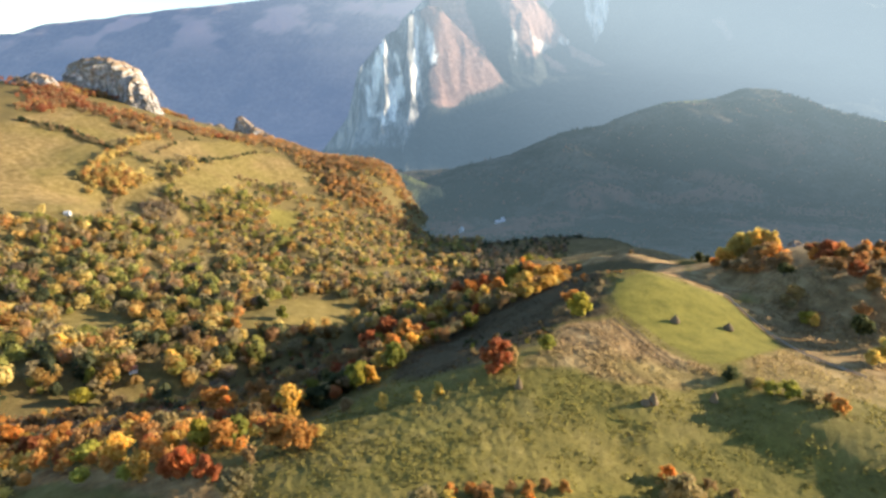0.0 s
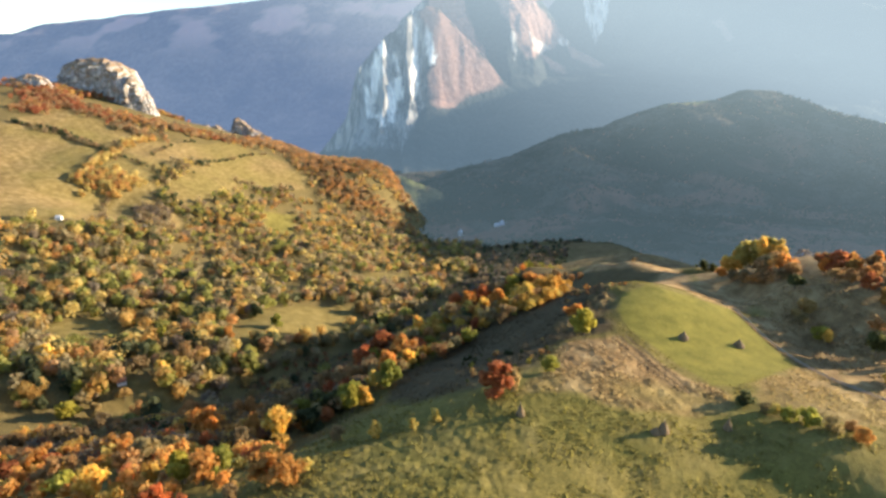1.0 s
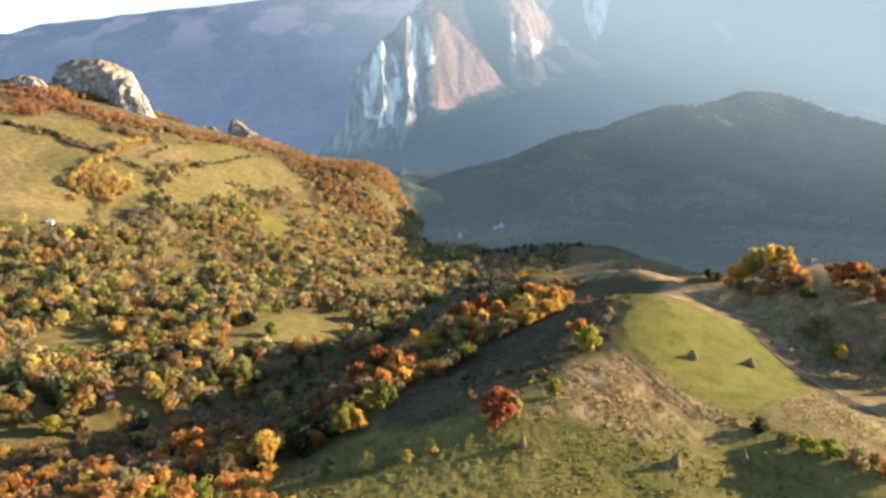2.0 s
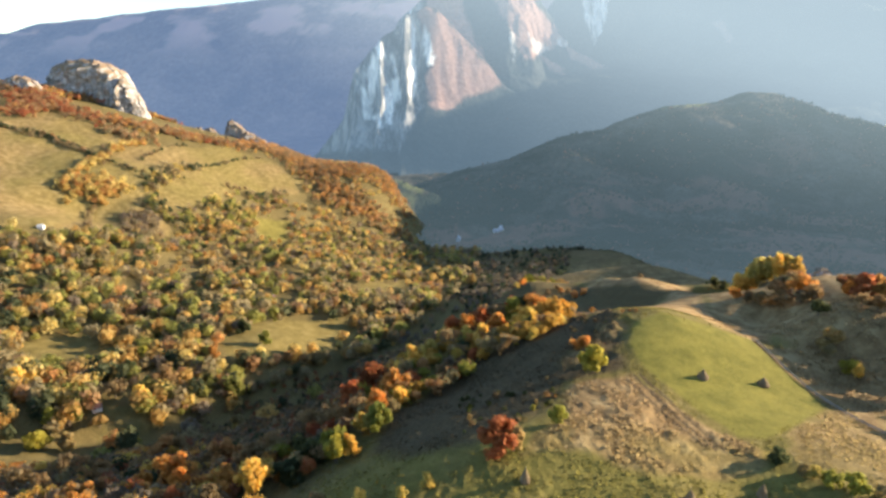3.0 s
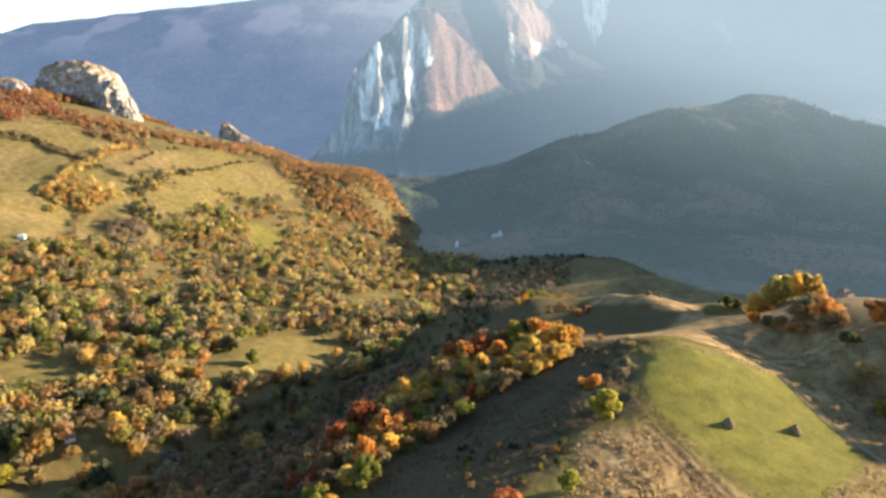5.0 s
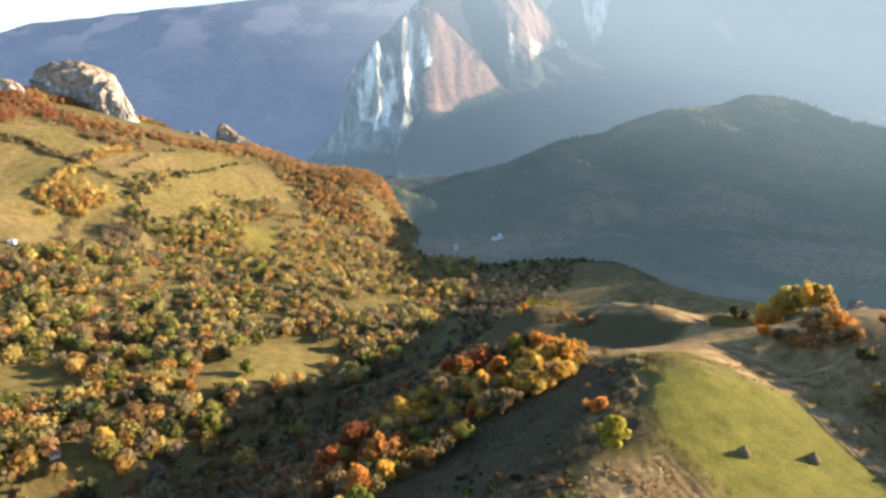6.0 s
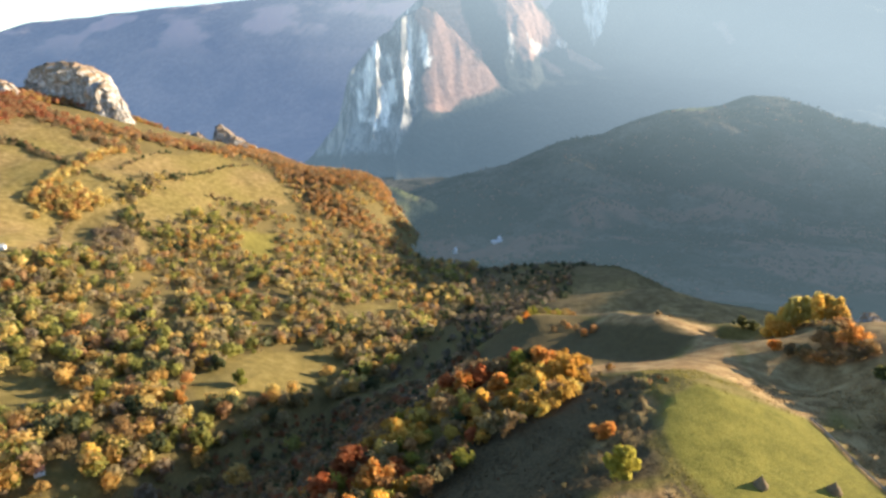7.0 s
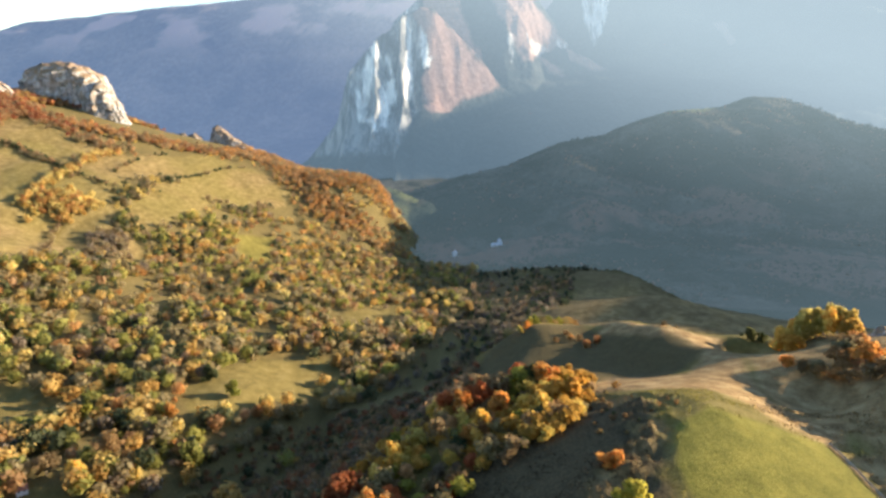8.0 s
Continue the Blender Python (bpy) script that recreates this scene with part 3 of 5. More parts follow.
# what shows on the three towers: the tower, the kind of surface, how strongly, and its outline in x and z
WHITE, RUSTY, GREY = 0, 1, 2
FACES = [
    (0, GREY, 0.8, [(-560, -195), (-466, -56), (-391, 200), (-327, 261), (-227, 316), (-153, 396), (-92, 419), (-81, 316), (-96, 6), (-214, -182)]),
    (0, WHITE, 1.0, [(-315, 251), (-291, 223), (-276, 152), (-303, 80), (-326, -56), (-358, -43), (-358, 104), (-335, 176)]),
    (0, WHITE, 1.0, [(-230, 223), (-206, 200), (-193, 104), (-189, 31), (-215, 6), (-237, -68), (-293, -81), (-325, -43), (-281, -6), (-258, 104), (-215, 128)]),
    (0, WHITE, 0.9, [(-148, 385), (-117, 339), (-124, 200), (-134, 31), (-154, 6), (-156, 176), (-134, 316)]),
    (0, WHITE, 0.9, [(-85, 351), (-52, 270), (-42, 188), (-67, 180), (-86, 270)]),
    (0, WHITE, 0.9, [(-302, 261), (-272, 282), (-249, 228), (-294, 218)]),
    (0, RUSTY, 1.0, [(-116, 403), (-68, 430), (17, 372), (115, 268), (221, 155), (273, 96), (168, 68), (105, 60), (43, -8), (-46, 1), (-78, 55), (-67, 176), (-42, 185), (-86, 316)]),
    (1, WHITE, 0.32, [(341, 366), (365, 339), (381, 229), (358, 202), (344, 285)]),
    (1, WHITE, 0.32, [(437, 339), (476, 306), (526, 285), (537, 252), (491, 229), (461, 257)]),
    (1, WHITE, 0.32, [(596, 326), (635, 298), (628, 271), (584, 285)]),
    (1, RUSTY, 0.8, [(223, 560), (402, 560), (520, 430), (645, 285), (556, 271), (485, 229), (413, 207), (351, 339)]),
    (1, RUSTY, 1.0, [(485, 243), (589, 188), (672, 123), (637, 117), (531, 188)]),
    (1, RUSTY, 0.7, [(628, 276), (748, 228), (863, 164), (812, 146), (660, 224)]),
    (2, WHITE, 0.35, [(798, 640), (967, 640), (953, 424), (895, 306), (834, 424)]),
    (2, RUSTY, 0.5, [(1580, 424), (1621, 440), (1718, 331), (1688, 312)]),
]


def massif_sheet():
    """Limestone towers with white faces and rusty slopes down their sunny sides; a long wooded flank runs on eastwards."""
    first = [(-900, -400), (-742, -330), (-548, -185), (-424, -31), (-364, 166), (-308, 242), (-268, 281), (-202, 335), (-148, 388), (-80, 426), (-27, 417), (41, 351), (165, 223), (267, 104), (370, 31), (554, -93), (900, -260)]
    second = [(-1000, -400), (-560, -250), (-400, 60), (-238, 393), (-65, 552), (47, 656), (300, 690), (410, 640), (503, 474), (645, 298), (747, 232), (869, 162), (1092, 40), (1500, -150)]
    third = [(-200, -300), (400, 300), (643, 548), (766, 668), (893, 720), (1002, 640), (1150, 600), (1400, 660), (1700, 760), (2200, 820), (3000, 850)]
    x, y = np.meshgrid(np.arange(-900, 3000, 7.0), np.r_[np.arange(1950, 2400, 30.0), np.arange(2400, 3950, 7.0)])
    z = np.full(x.shape, -260.0)
    warp = fractal(x, y, 160.0, 5)
    cover = np.zeros((*x.shape, 4))
    for n, (line, at, steep) in enumerate(((first, 2850, 1.9), (second, 3350, 1.5), (third, 3850, 1.4))):
        h = profile(line, x + 10 * warp) + (3 if n == 0 else 7) * fractal(x, y, 50.0, 4)
        flutes = np.interp(x, [-120, -60], [20, 1]) if n == 0 else np.interp(x, [300, 900], [3, 12])
        ahead = at - y + flutes * np.abs(fractal(x + 0.2 * y, y * 0.25 + at, 70.0, 5)) + (24 if n else np.interp(x, [-120, -60], [24, 8])) * warp
        if n == 0:
            ahead = ahead + np.interp(x + 12 * warp, [-420, -365, -275, -262, -168, -156, -100, -90, 0], [-200, -225, -85, -165, -25, -100, -5, -14, 0])
        cliff = 0.62 * np.maximum(h + 190, 0) * (1 - 0.6 * smooth(950, 1300, x) * (n == 2))
        drop = np.where(ahead * steep < cliff, ahead * steep, cliff + (ahead - cliff / steep) * 0.6)
        this = np.where(ahead > 0, h - drop, h + ahead * 0.7)
        here = this > z
        z = np.maximum(z, this)
        wob = 9 * fractal(x, this + y * 0.3, 30.0, 5)
        seams = smooth(-0.75, -0.1, fractal(x * 1.6 + 0.1 * this, this * 0.22, 26.0, 4))
        scale = (at - 55) / np.maximum(y - 55, 1)
        near_x, near_z = x * scale, 188 + (this - 188) * scale
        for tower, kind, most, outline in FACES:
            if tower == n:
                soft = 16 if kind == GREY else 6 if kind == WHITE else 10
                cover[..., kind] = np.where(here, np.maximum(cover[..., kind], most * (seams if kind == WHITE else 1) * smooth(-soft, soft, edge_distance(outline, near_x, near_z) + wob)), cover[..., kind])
    # an added shoulder far to the east, out of view, to keep the towers' foot in shade
    z = np.maximum(z, -260 + 900 * np.exp(-((x - 2760) / 125) ** 2) * smooth(2850, 3050, y) * (1 - smooth(3560, 3760, y)))
    # the wooded slope at the foot of the towers
    apron = np.interp(y, [1950, 2300, 2900, 3900], [-290, -175, 29, 225]) + 22 * fractal(x, y, 240.0, 4) - 0.9 * np.clip(-150 - x, 0, None) + 55 * smooth(100, 420, x)
    woods = smooth(-20, 10, apron - z)
    z = np.maximum(z, apron)
    cover *= (1 - woods)[..., None]
    cover[..., 1] *= 1 - 0.8 * cover[..., 0]
    cover[..., 3] = 1
    return x, y, z, cover


def range_sheet():
    """The long far range that closes the view."""
    sky_line = [(-4500, 330), (-2905, 385), (-2669, 455), (-2331, 490), (-1817, 533), (-1278, 588), (-873, 633), (-559, 670), (-84, 850), (773, 930), (1963, 800), (2988, 760), (4200, 700)]
    x, y = np.meshgrid(np.arange(-3400, 3400, 20.0), np.arange(2500, 4460, 20.0))
    h = profile(sky_line, x) + 9 * fractal(x, y * 0, 300.0, 4)
    s = np.clip((y - 3350) / 1000, 0, 1.12)
    foot = np.interp(y, [2500, 3350], [-300, -170])
    z = foot + (h - foot) * np.where(s <= 1, 0.35 * s + 0.65 * smooth(0, 1, s), 1 - (s - 1) * 2)
    z = z + (75 - 50 * smooth(0, 700, x)) * fractal(x, y * 0.5, 420.0, 5) * np.sin(np.pi * np.clip(s, 0, 1))
    # pinkish heath high up; its paleness is sunlight put into the colour
    heath = smooth(0.0, 0.5, fractal(x, z * 2.5, 260.0, 4)) * smooth(180, 420, z) * (1 - smooth(-300, 300, x))
    return x, y, z, np.stack([0.25 * heath, 0.9 * heath, 0 * x, 0 * x + 1], -1)


x, y, z, kinds = hill_sheet()
HILL_GRID = np.stack([x, y, z], -1)
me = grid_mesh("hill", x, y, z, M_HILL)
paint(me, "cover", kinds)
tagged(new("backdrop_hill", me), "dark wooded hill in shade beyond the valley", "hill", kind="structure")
x, y, z, kinds = massif_sheet()
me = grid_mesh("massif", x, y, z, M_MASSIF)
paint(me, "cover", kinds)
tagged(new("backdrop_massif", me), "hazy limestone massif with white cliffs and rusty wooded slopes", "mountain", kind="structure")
x, y, z, kinds = range_sheet()
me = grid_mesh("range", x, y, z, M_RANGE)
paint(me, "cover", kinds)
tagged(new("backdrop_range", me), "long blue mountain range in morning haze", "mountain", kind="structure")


# ---- limestone crags on the western crest ----
def crag_block(skyline, y, deep, seed):
    """A block of rock below a given skyline, rows of x and z: sheer on its sides, split by upright cracks."""
    line = np.array(skyline, float)
    wide = line[-1, 0] - line[0, 0]
    n = max(30, min(130, int(wide)))
    u, v = np.meshgrid(np.linspace(0, 1, n), np.linspace(-1, 1, 60))
    x = line[0, 0] + u * wide
    cell = max(deep / 7, wide / 11)
    twist = 0.10 * deep * fractal(x + seed * 50, v * deep, cell * 1.5, 4)
    top = np.interp(x + 0.04 * wide * fractal(x + 31 * seed, v * deep * 0.6, cell, 3), line[:, 0], line[:, 1])
    base = float(ground_at(x.mean(), y)[0]) - 30
    round_off = np.clip(1 - np.abs(v) ** 3.2, 0, 1) ** 0.75
    ends = np.clip(1 - np.abs(2 * u - 1) ** 9, 0, 1)
    z = base + (top - base) * round_off * ends
    crack = np.abs(fractal(x + seed * 9, v * deep * 0.12 + z * 0.08, cell * 0.8, 5, 0.6))
    ledge = fractal(x * 0.4 + seed, z, cell * 0.6, 4, 0.6)
    py = y + v * deep * 0.5 - np.sign(-v) * (0.06 * deep * crack + 0.07 * deep * ledge) + twist
    z = z - crack * 0.035 * (top - base)
    return grid_mesh("rock_face", x, py, z, M_ROCK)


def crag(blocks, label, group="crags on the crest"):
    """A crag of one or more blocks that lean together: rows of skyline, y, depth and seed."""
    root = new("crag")
    for block in blocks:
        part("rock_face", crag_block(*block), None, root)
    return tagged(root, label, "rock", group=group)


crag([([(-826, 112), (-812, 138), (-800, 164), (-790, 182), (-776, 192), (-752, 198), (-730, 199), (-708, 196), (-690, 188), (-668, 179), (-652, 166), (-642, 140), (-634, 100)], 1345, 90, 1.0),
      ([(-664, 120), (-656, 160), (-648, 164), (-636, 148), (-622, 120), (-612, 92), (-604, 62)], 1322, 62, 7.0),
      ([(-836, 118), (-824, 140), (-812, 146), (-796, 138), (-784, 112)], 1310, 36, 8.0)], "great rounded limestone crag with a sheer white shoulder")
crag([([(-862, 140), (-846, 158), (-824, 168), (-808, 166), (-792, 160), (-774, 142), (-768, 130)], 1262, 40, 2.0), ([(-884, 132), (-874, 152), (-860, 156), (-846, 140)], 1258, 26, 9.0)], "low limestone crag among red bushes")
crag([([(-528, 10), (-517, 36), (-508, 58), (-502, 62), (-490, 52), (-474, 42), (-462, 20)], 1515, 40, 3.0), ([(-486, 18), (-474, 44), (-455, 32), (-440, 23), (-417, 6), (-403, -20)], 1506, 34, 10.0)], "pointed limestone crag that slopes down along the ridge")
crag([([(-566, 30), (-555, 44), (-543, 46), (-530, 36), (-520, 20)], 1490, 26, 4.0), ([(-584, 34), (-576, 46), (-566, 47), (-556, 34)], 1486, 20, 11.0)], "small limestone outcrop on the ridge")
crag([([(232, 46), (238, 55), (244, 61), (249, 60), (256, 53), (264, 44)], 414, 11, 5.0), ([(246, 44), (252, 56), (258, 57), (266, 50), (272, 42)], 410, 9, 12.0)], "grey rock outcrop beside the yellow grove", "rocks by the grove")
crag([([(222, 42), (229, 48), (234, 50), (240, 47), (246, 40)], 404, 9, 6.0)], "small grey rock outcrop beside the yellow grove", "rocks by the grove")


# ---- trees ----
def crown_mesh(seed, code, slim=1.0, cards=900, size=0.075, skirt=0.18):
    """A crown one unit high of many leaf clumps on uneven lobes; slim narrows it."""
    rnd = np.random.RandomState(seed)
    lobes = []
    for n in range(26):
        h = rnd.uniform(skirt + 0.12, 0.88)
        room = math.sin(math.pi * min(1, max(0.05, (h - skirt + 0.12) / (1.08 - skirt)))) ** 0.7
        a, d = rnd.uniform(0, 6.28), rnd.uniform(0.04, 0.42) * room
        lobes.append((d * math.cos(a) * slim, d * math.sin(a) * slim, h, rnd.uniform(0.09, 0.18) * (0.6 + 0.4 * room)))
    lobes = np.array(lobes)
    pick = lobes[rnd.randint(0, len(lobes), cards)]
    way = rnd.normal(size=(cards, 3))
    way /= np.linalg.norm(way, axis=1, keepdims=True)
    centre = pick[:, :3] + way * (pick[:, 3] * rnd.uniform(0.5, 1.2, cards))[:, None] * [slim ** 0.5, slim ** 0.5, 1.0]
    return cards_mesh("crown", centre, way, size * rnd.uniform(0.6, 1.4, cards), rnd, M_LEAF[code])


def cards_points(centre, way, size, rnd):
    """Two bent triangles for each clump, facing roughly outwards."""
    n = len(centre)
    normal = way + 0.26 * rnd.normal(size=(n, 3))
    normal /= np.linalg.norm(normal, axis=1, keepdims=True)
    side = np.cross(normal, rnd.normal(size=(n, 3)))
    side /= np.linalg.norm(side, axis=1, keepdims=True) + 1e-9
    up = np.cross(normal, side)
    s = size[:, None]
    corners = np.stack([centre - side * s * 0.6, centre + up * s * 0.5 + normal * s * 0.15, centre + side * s * 0.6, centre - up * s * 0.5 + normal * s * 0.12], 1)
    corners += rnd.normal(size=corners.shape) * s[:, None] * 0.12
    return corners.reshape(-1, 3)


def cards_mesh(name, centre, way, size, rnd, material):
    pts = cards_points(centre, way, size, rnd)
    quads = np.arange(len(pts)).reshape(-1, 4)
    faces = np.concatenate([quads[:, [0, 1, 2]], quads[:, [0, 2, 3]]])
    me = bpy.data.meshes.new(name)
    me.vertices.add(len(pts))
    me.vertices.foreach_set("co", pts.astype(np.float32).ravel())
    me.loops.add(faces.size)
    me.loops.foreach_set("vertex_index", faces.astype(np.int32).ravel())
    me.polygons.add(len(faces))
    me.polygons.foreach_set("loop_start", np.arange(0, faces.size, 3, dtype=np.int32))
    me.update(calc_edges=True)
    me.materials.append(material)
    return me


def stick(bm, a, b, ra, rb, sides=6):
    """A tapered limb from a to b."""
    a, b = Vector(a), Vector(b)
    turn_to = (b - a).to_track_quat("Z", "Y").to_matrix()
    rings = []
    for at, r in ((a, ra), (b, rb)):
        rings.append([bm.verts.new(at + turn_to @ Vector((r * math.cos(2 * math.pi * i / sides), r * math.sin(2 * math.pi * i / sides), 0))) for i in range(sides)])
    for i in range(sides):
        bm.faces.new((rings[0][i], rings[0][(i + 1) % sides], rings[1][(i + 1) % sides], rings[1][i]))
    bm.faces.new(rings[1])


def trunk_mesh(seed):
    """A tapered trunk one unit high with a bend and six limbs."""
    rnd = random.Random(seed)
    bm = bmesh.new()
    bend_x, bend_y = rnd.uniform(-0.03, 0.03), rnd.uniform(-0.03, 0.03)
    stick(bm, (0, 0, -0.06), (bend_x, bend_y, 0.32), 0.026, 0.019)
    stick(bm, (bend_x, bend_y, 0.31), (0, 0, 0.82), 0.019, 0.005)
    for n in range(6):
        h, a = rnd.uniform(0.26, 0.6), rnd.uniform(0, 6.28)
        d = rnd.uniform(0.14, 0.24)
        stick(bm, (bend_x * 0.5, bend_y * 0.5, h), (d * math.cos(a), d * math.sin(a), h + rnd.uniform(0.12, 0.26)), 0.011, 0.003, 5)
    me = bpy.data.meshes.new("trunk")
    bm.to_mesh(me)
    bm.free()
    me.materials.append(M_BARK)
    return me


TONE = {"a": "amber", "r": "rusty red", "o": "bright orange", "p": "pale copper", "y": "golden yellow", "l": "yellow-green", "g": "dark green", "m": "bare grey-brown", "b": "bare brownish", "t": "dull tan"}
MODELS = {}


def tree_model(code, bush, variant):
    """The first tree of its kind, from which the others are copied; built where it is first wanted."""
    seed = 100 * variant + 7 * ord(code) + (50 if bush else 0)
    if bush:
        crown = crown_mesh(seed, code, 1.7, 1500, 0.10, -0.05)
    else:
        crown = crown_mesh(seed, code, (1.0, 1.25, 0.8)[variant], 1000 if code in "bm" else 1800, 0.075 if code in "bm" else 0.090, (0.14, 0.08, 0.2)[variant])
    return crown, trunk_mesh(seed)


def plant(x, y, high, code, where, bush=False, slim=1.0):
    rnd = random.Random(int(x * 31 + y * 17 + high * 7))
    key = (code, bush, rnd.randint(0, 2))
    m = pose(x, y, float(ground_at(x, y)[0]) - 0.1, rnd.uniform(-3, 3), rnd.uniform(-3, 3), rnd.uniform(0, 360))
    wide = slim * (rnd.uniform(0.7, 0.95) if bush else rnd.uniform(0.85, 1.1))
    high = high * (0.72 if bush else 1.08)
    if key not in MODELS:
        crown, trunk = tree_model(*key)
        root = new("bush" if bush else "tree")
        part("crown", crown, None, root)
        part("trunk", trunk, None, root)
        MODELS[key] = root
        root.matrix_basis = m @ Matrix.Diagonal((high * wide, high * wide, high, 1))
        ob = root
    else:
        ob = copy_thing(MODELS[key], m)
        ob.scale = (high * wide, high * wide, high)
    kind_word = "bush" if bush else "tree"
    return tagged(ob, f"{TONE[code]} autumn {kind_word} {where}", kind_word, group=f"{kind_word}s {where}")


WEST_WOOD = [
    (-196, 235, 13.1, "o"), (-164, 206, 10.4, "r"), (-160, 218, 10.9, "o"), (-133, 192, 11.8, "p"), (-167, 256, 11.3, "b"), (-171, 280, 13.8, "b"),
    (-106, 169, 11.3, "y"), (-109, 193, 9.6, "p"), (-105, 199, 11.0, "t"), (-101, 207, 9.1, "t"), (-151, 275, 10.5, "p"), (-105, 245, 13.3, "o"),
    (-97, 235, 10.2, "o"), (-79, 171, 11.4, "l"), (-71, 166, 10.1, "o"), (-75, 147, 10.0, "r"), (-80, 149, 7.6, "r"), (-67, 144, 7.3, "r"),
    (-68, 171, 9.4, "l"), (-56, 148, 6.6, "b"),
]
SLOPE_TREES = [
    (-78, 231, 11.3, "o"), (-65, 222, 14.5, "y"), (-51, 159, 9.7, "o"), (-44, 156, 8.6, "o"), (-56, 134, 7.6, "t"), (-39, 162, 4.5, "y"),
    (-48, 240, 9.8, "g"), (-37, 230, 11.5, "l"), (-39, 249, 7.9, "r"), (-54, 227, 9.8, "g"), (-52, 243, 10.4, "g"), (-32, 233, 9.0, "y"),
    (-24, 249, 11.8, "l"), (-22, 184, 5.6, "y"), (-10, 184, 4.4, "y"), (-3, 189, 4.5, "y"), (-35, 187, 6.1, "b"), (-145, 170, 7.7, "t"),
    (-206, 267, 11.8, "p"), (-186, 268, 11.8, "b"), (-76, 211, 10.4, "b"),
]
MEADOW_TREES = [
    (18, 199, 11.6, "r"), (23, 200, 8.5, "t"), (39, 216, 6.3, "l"), (61, 260, 11.3, "l"), (63, 287, 8.8, "o"), (185, 284, 6.0, "y"),
    (181, 299, 5.5, "t"), (190, 240, 11.0, "y"), (179, 233, 8.0, "y"), (196, 266, 12.4, "g"), (218, 276, 13.0, "p"), (222, 300, 9.0, "o"),
    (222, 314, 9.0, "r"), (218, 324, 8.0, "p"), (224, 288, 9.0, "b"),
]
MEADOW_BUSHES = [
    (1, 130, 4.5, "o"), (6, 131, 4.0, "o"), (10, 131, 4.5, "p"), (16, 133, 4.2, "p"), (21, 133, 4.6, "o"), (26, 136, 4.0, "p"), (31, 136, 4.5, "o"), (63, 148, 6.5, "o"), (68, 147, 5.5, "p"), (74, 146, 4.5, "b"), (64, 143, 5.0, "o"), (7, 130, 4.0, "p"), (81, 145, 3.5, "b"),
    (105, 203, 6.9, "g"), (111, 194, 5.5, "y"), (117, 186, 8.5, "l"), (123, 182, 6.5, "t"), (129, 177, 7.0, "o"), (109, 196, 5.2, "t"),
    (130, 184, 5.0, "p"), (113, 190, 6.0, "l"), (-7, 124, 9.9, "t"), (0, 127, 4.3, "y"), (62, 139, 12.7, "t"), (69, 139, 7.9, "t"),
    (10, 128, 3.6, "o"), (21, 129, 3.7, "o"), (15, 129, 3.2, "t"), (67, 143, 8.1, "l"),
]
FLANK_WOOD = [
    (-14, 296, 7.8, "r"), (-21, 287, 12.5, "o"), (-32, 300, 14.0, "r"), (-40, 287, 12.6, "r"), (-25, 263, 12.5, "o"), (-17, 269, 9.3, "y"),
    (-39, 239, 11.0, "l"), (-43, 248, 8.6, "o"), (-47, 239, 9.5, "g"), (-31, 252, 8.7, "y"), (-27, 250, 8.6, "y"), (-14, 323, 12.8, "y"),
    (-5, 340, 9.0, "y"), (-41, 263, 10.3, "b"), (-49, 270, 10.7, "b"), (-57, 273, 10.9, "b"), (-67, 256, 11.3, "b"), (-74, 252, 11.1, "b"),
    (-93, 270, 12.1, "p"), (-136, 318, 11.8, "b"), (-143, 314, 13.1, "p"), (-45, 310, 12.0, "b"), (-30, 312, 11.0, "r"),
]
CREST_WOOD = [
    (14, 366, 13.0, "o"), (24, 372, 13.0, "r"), (33, 377, 13.5, "b"), (43, 379, 13.0, "l"), (50, 383, 13.0, "g"), (56, 356, 14.5, "a"),
    (63, 356, 14.0, "a"), (69, 363, 12.5, "a"), (47, 339, 13.4, "y"), (43, 352, 11.0, "y"), (32, 357, 12.6, "o"), (22, 341, 10.5, "y"),
    (15, 328, 8.6, "o"), (4, 335, 11.8, "b"), (7, 369, 13.1, "r"), (26, 380, 13.0, "b"), (36, 388, 11.0, "b"), (45, 392, 12.0, "r"),
    (55, 379, 13.4, "o"), (66, 385, 11.0, "a"),
]
KNOLL_TREES = [
    (113, 500, 8.0, "p"), (106, 494, 8.5, "p"), (103, 508, 7.5, "b"), (88, 370, 4.9, "o"), (153, 485, 5.2, "b"), (165, 494, 4.5, "b"),
    (73, 546, 10.0, "l"), (78, 550, 11.5, "l"), (84, 555, 10.0, "t"), (90, 562, 11.0, "l"), (201, 467, 11.8, "g"), (208, 464, 9.2, "g"),
    (81, 361, 3.2, "t"), (97, 322, 2.8, "b"), (37, 313, 6.0, "l"),
    (96, 567, 9.5, "t"), (101, 573, 10.5, "l"), (107, 578, 9.5, "t"), (112, 584, 10.5, "t"), (118, 588, 8.0, "b"), (70, 536, 8.0, "o"), (64, 530, 9.0, "y"),
    (96, 518, 6.0, "b"), (116, 506, 6.0, "p"), (98, 512, 6.0, "p"), (86, 505, 6.0, "b"),
]
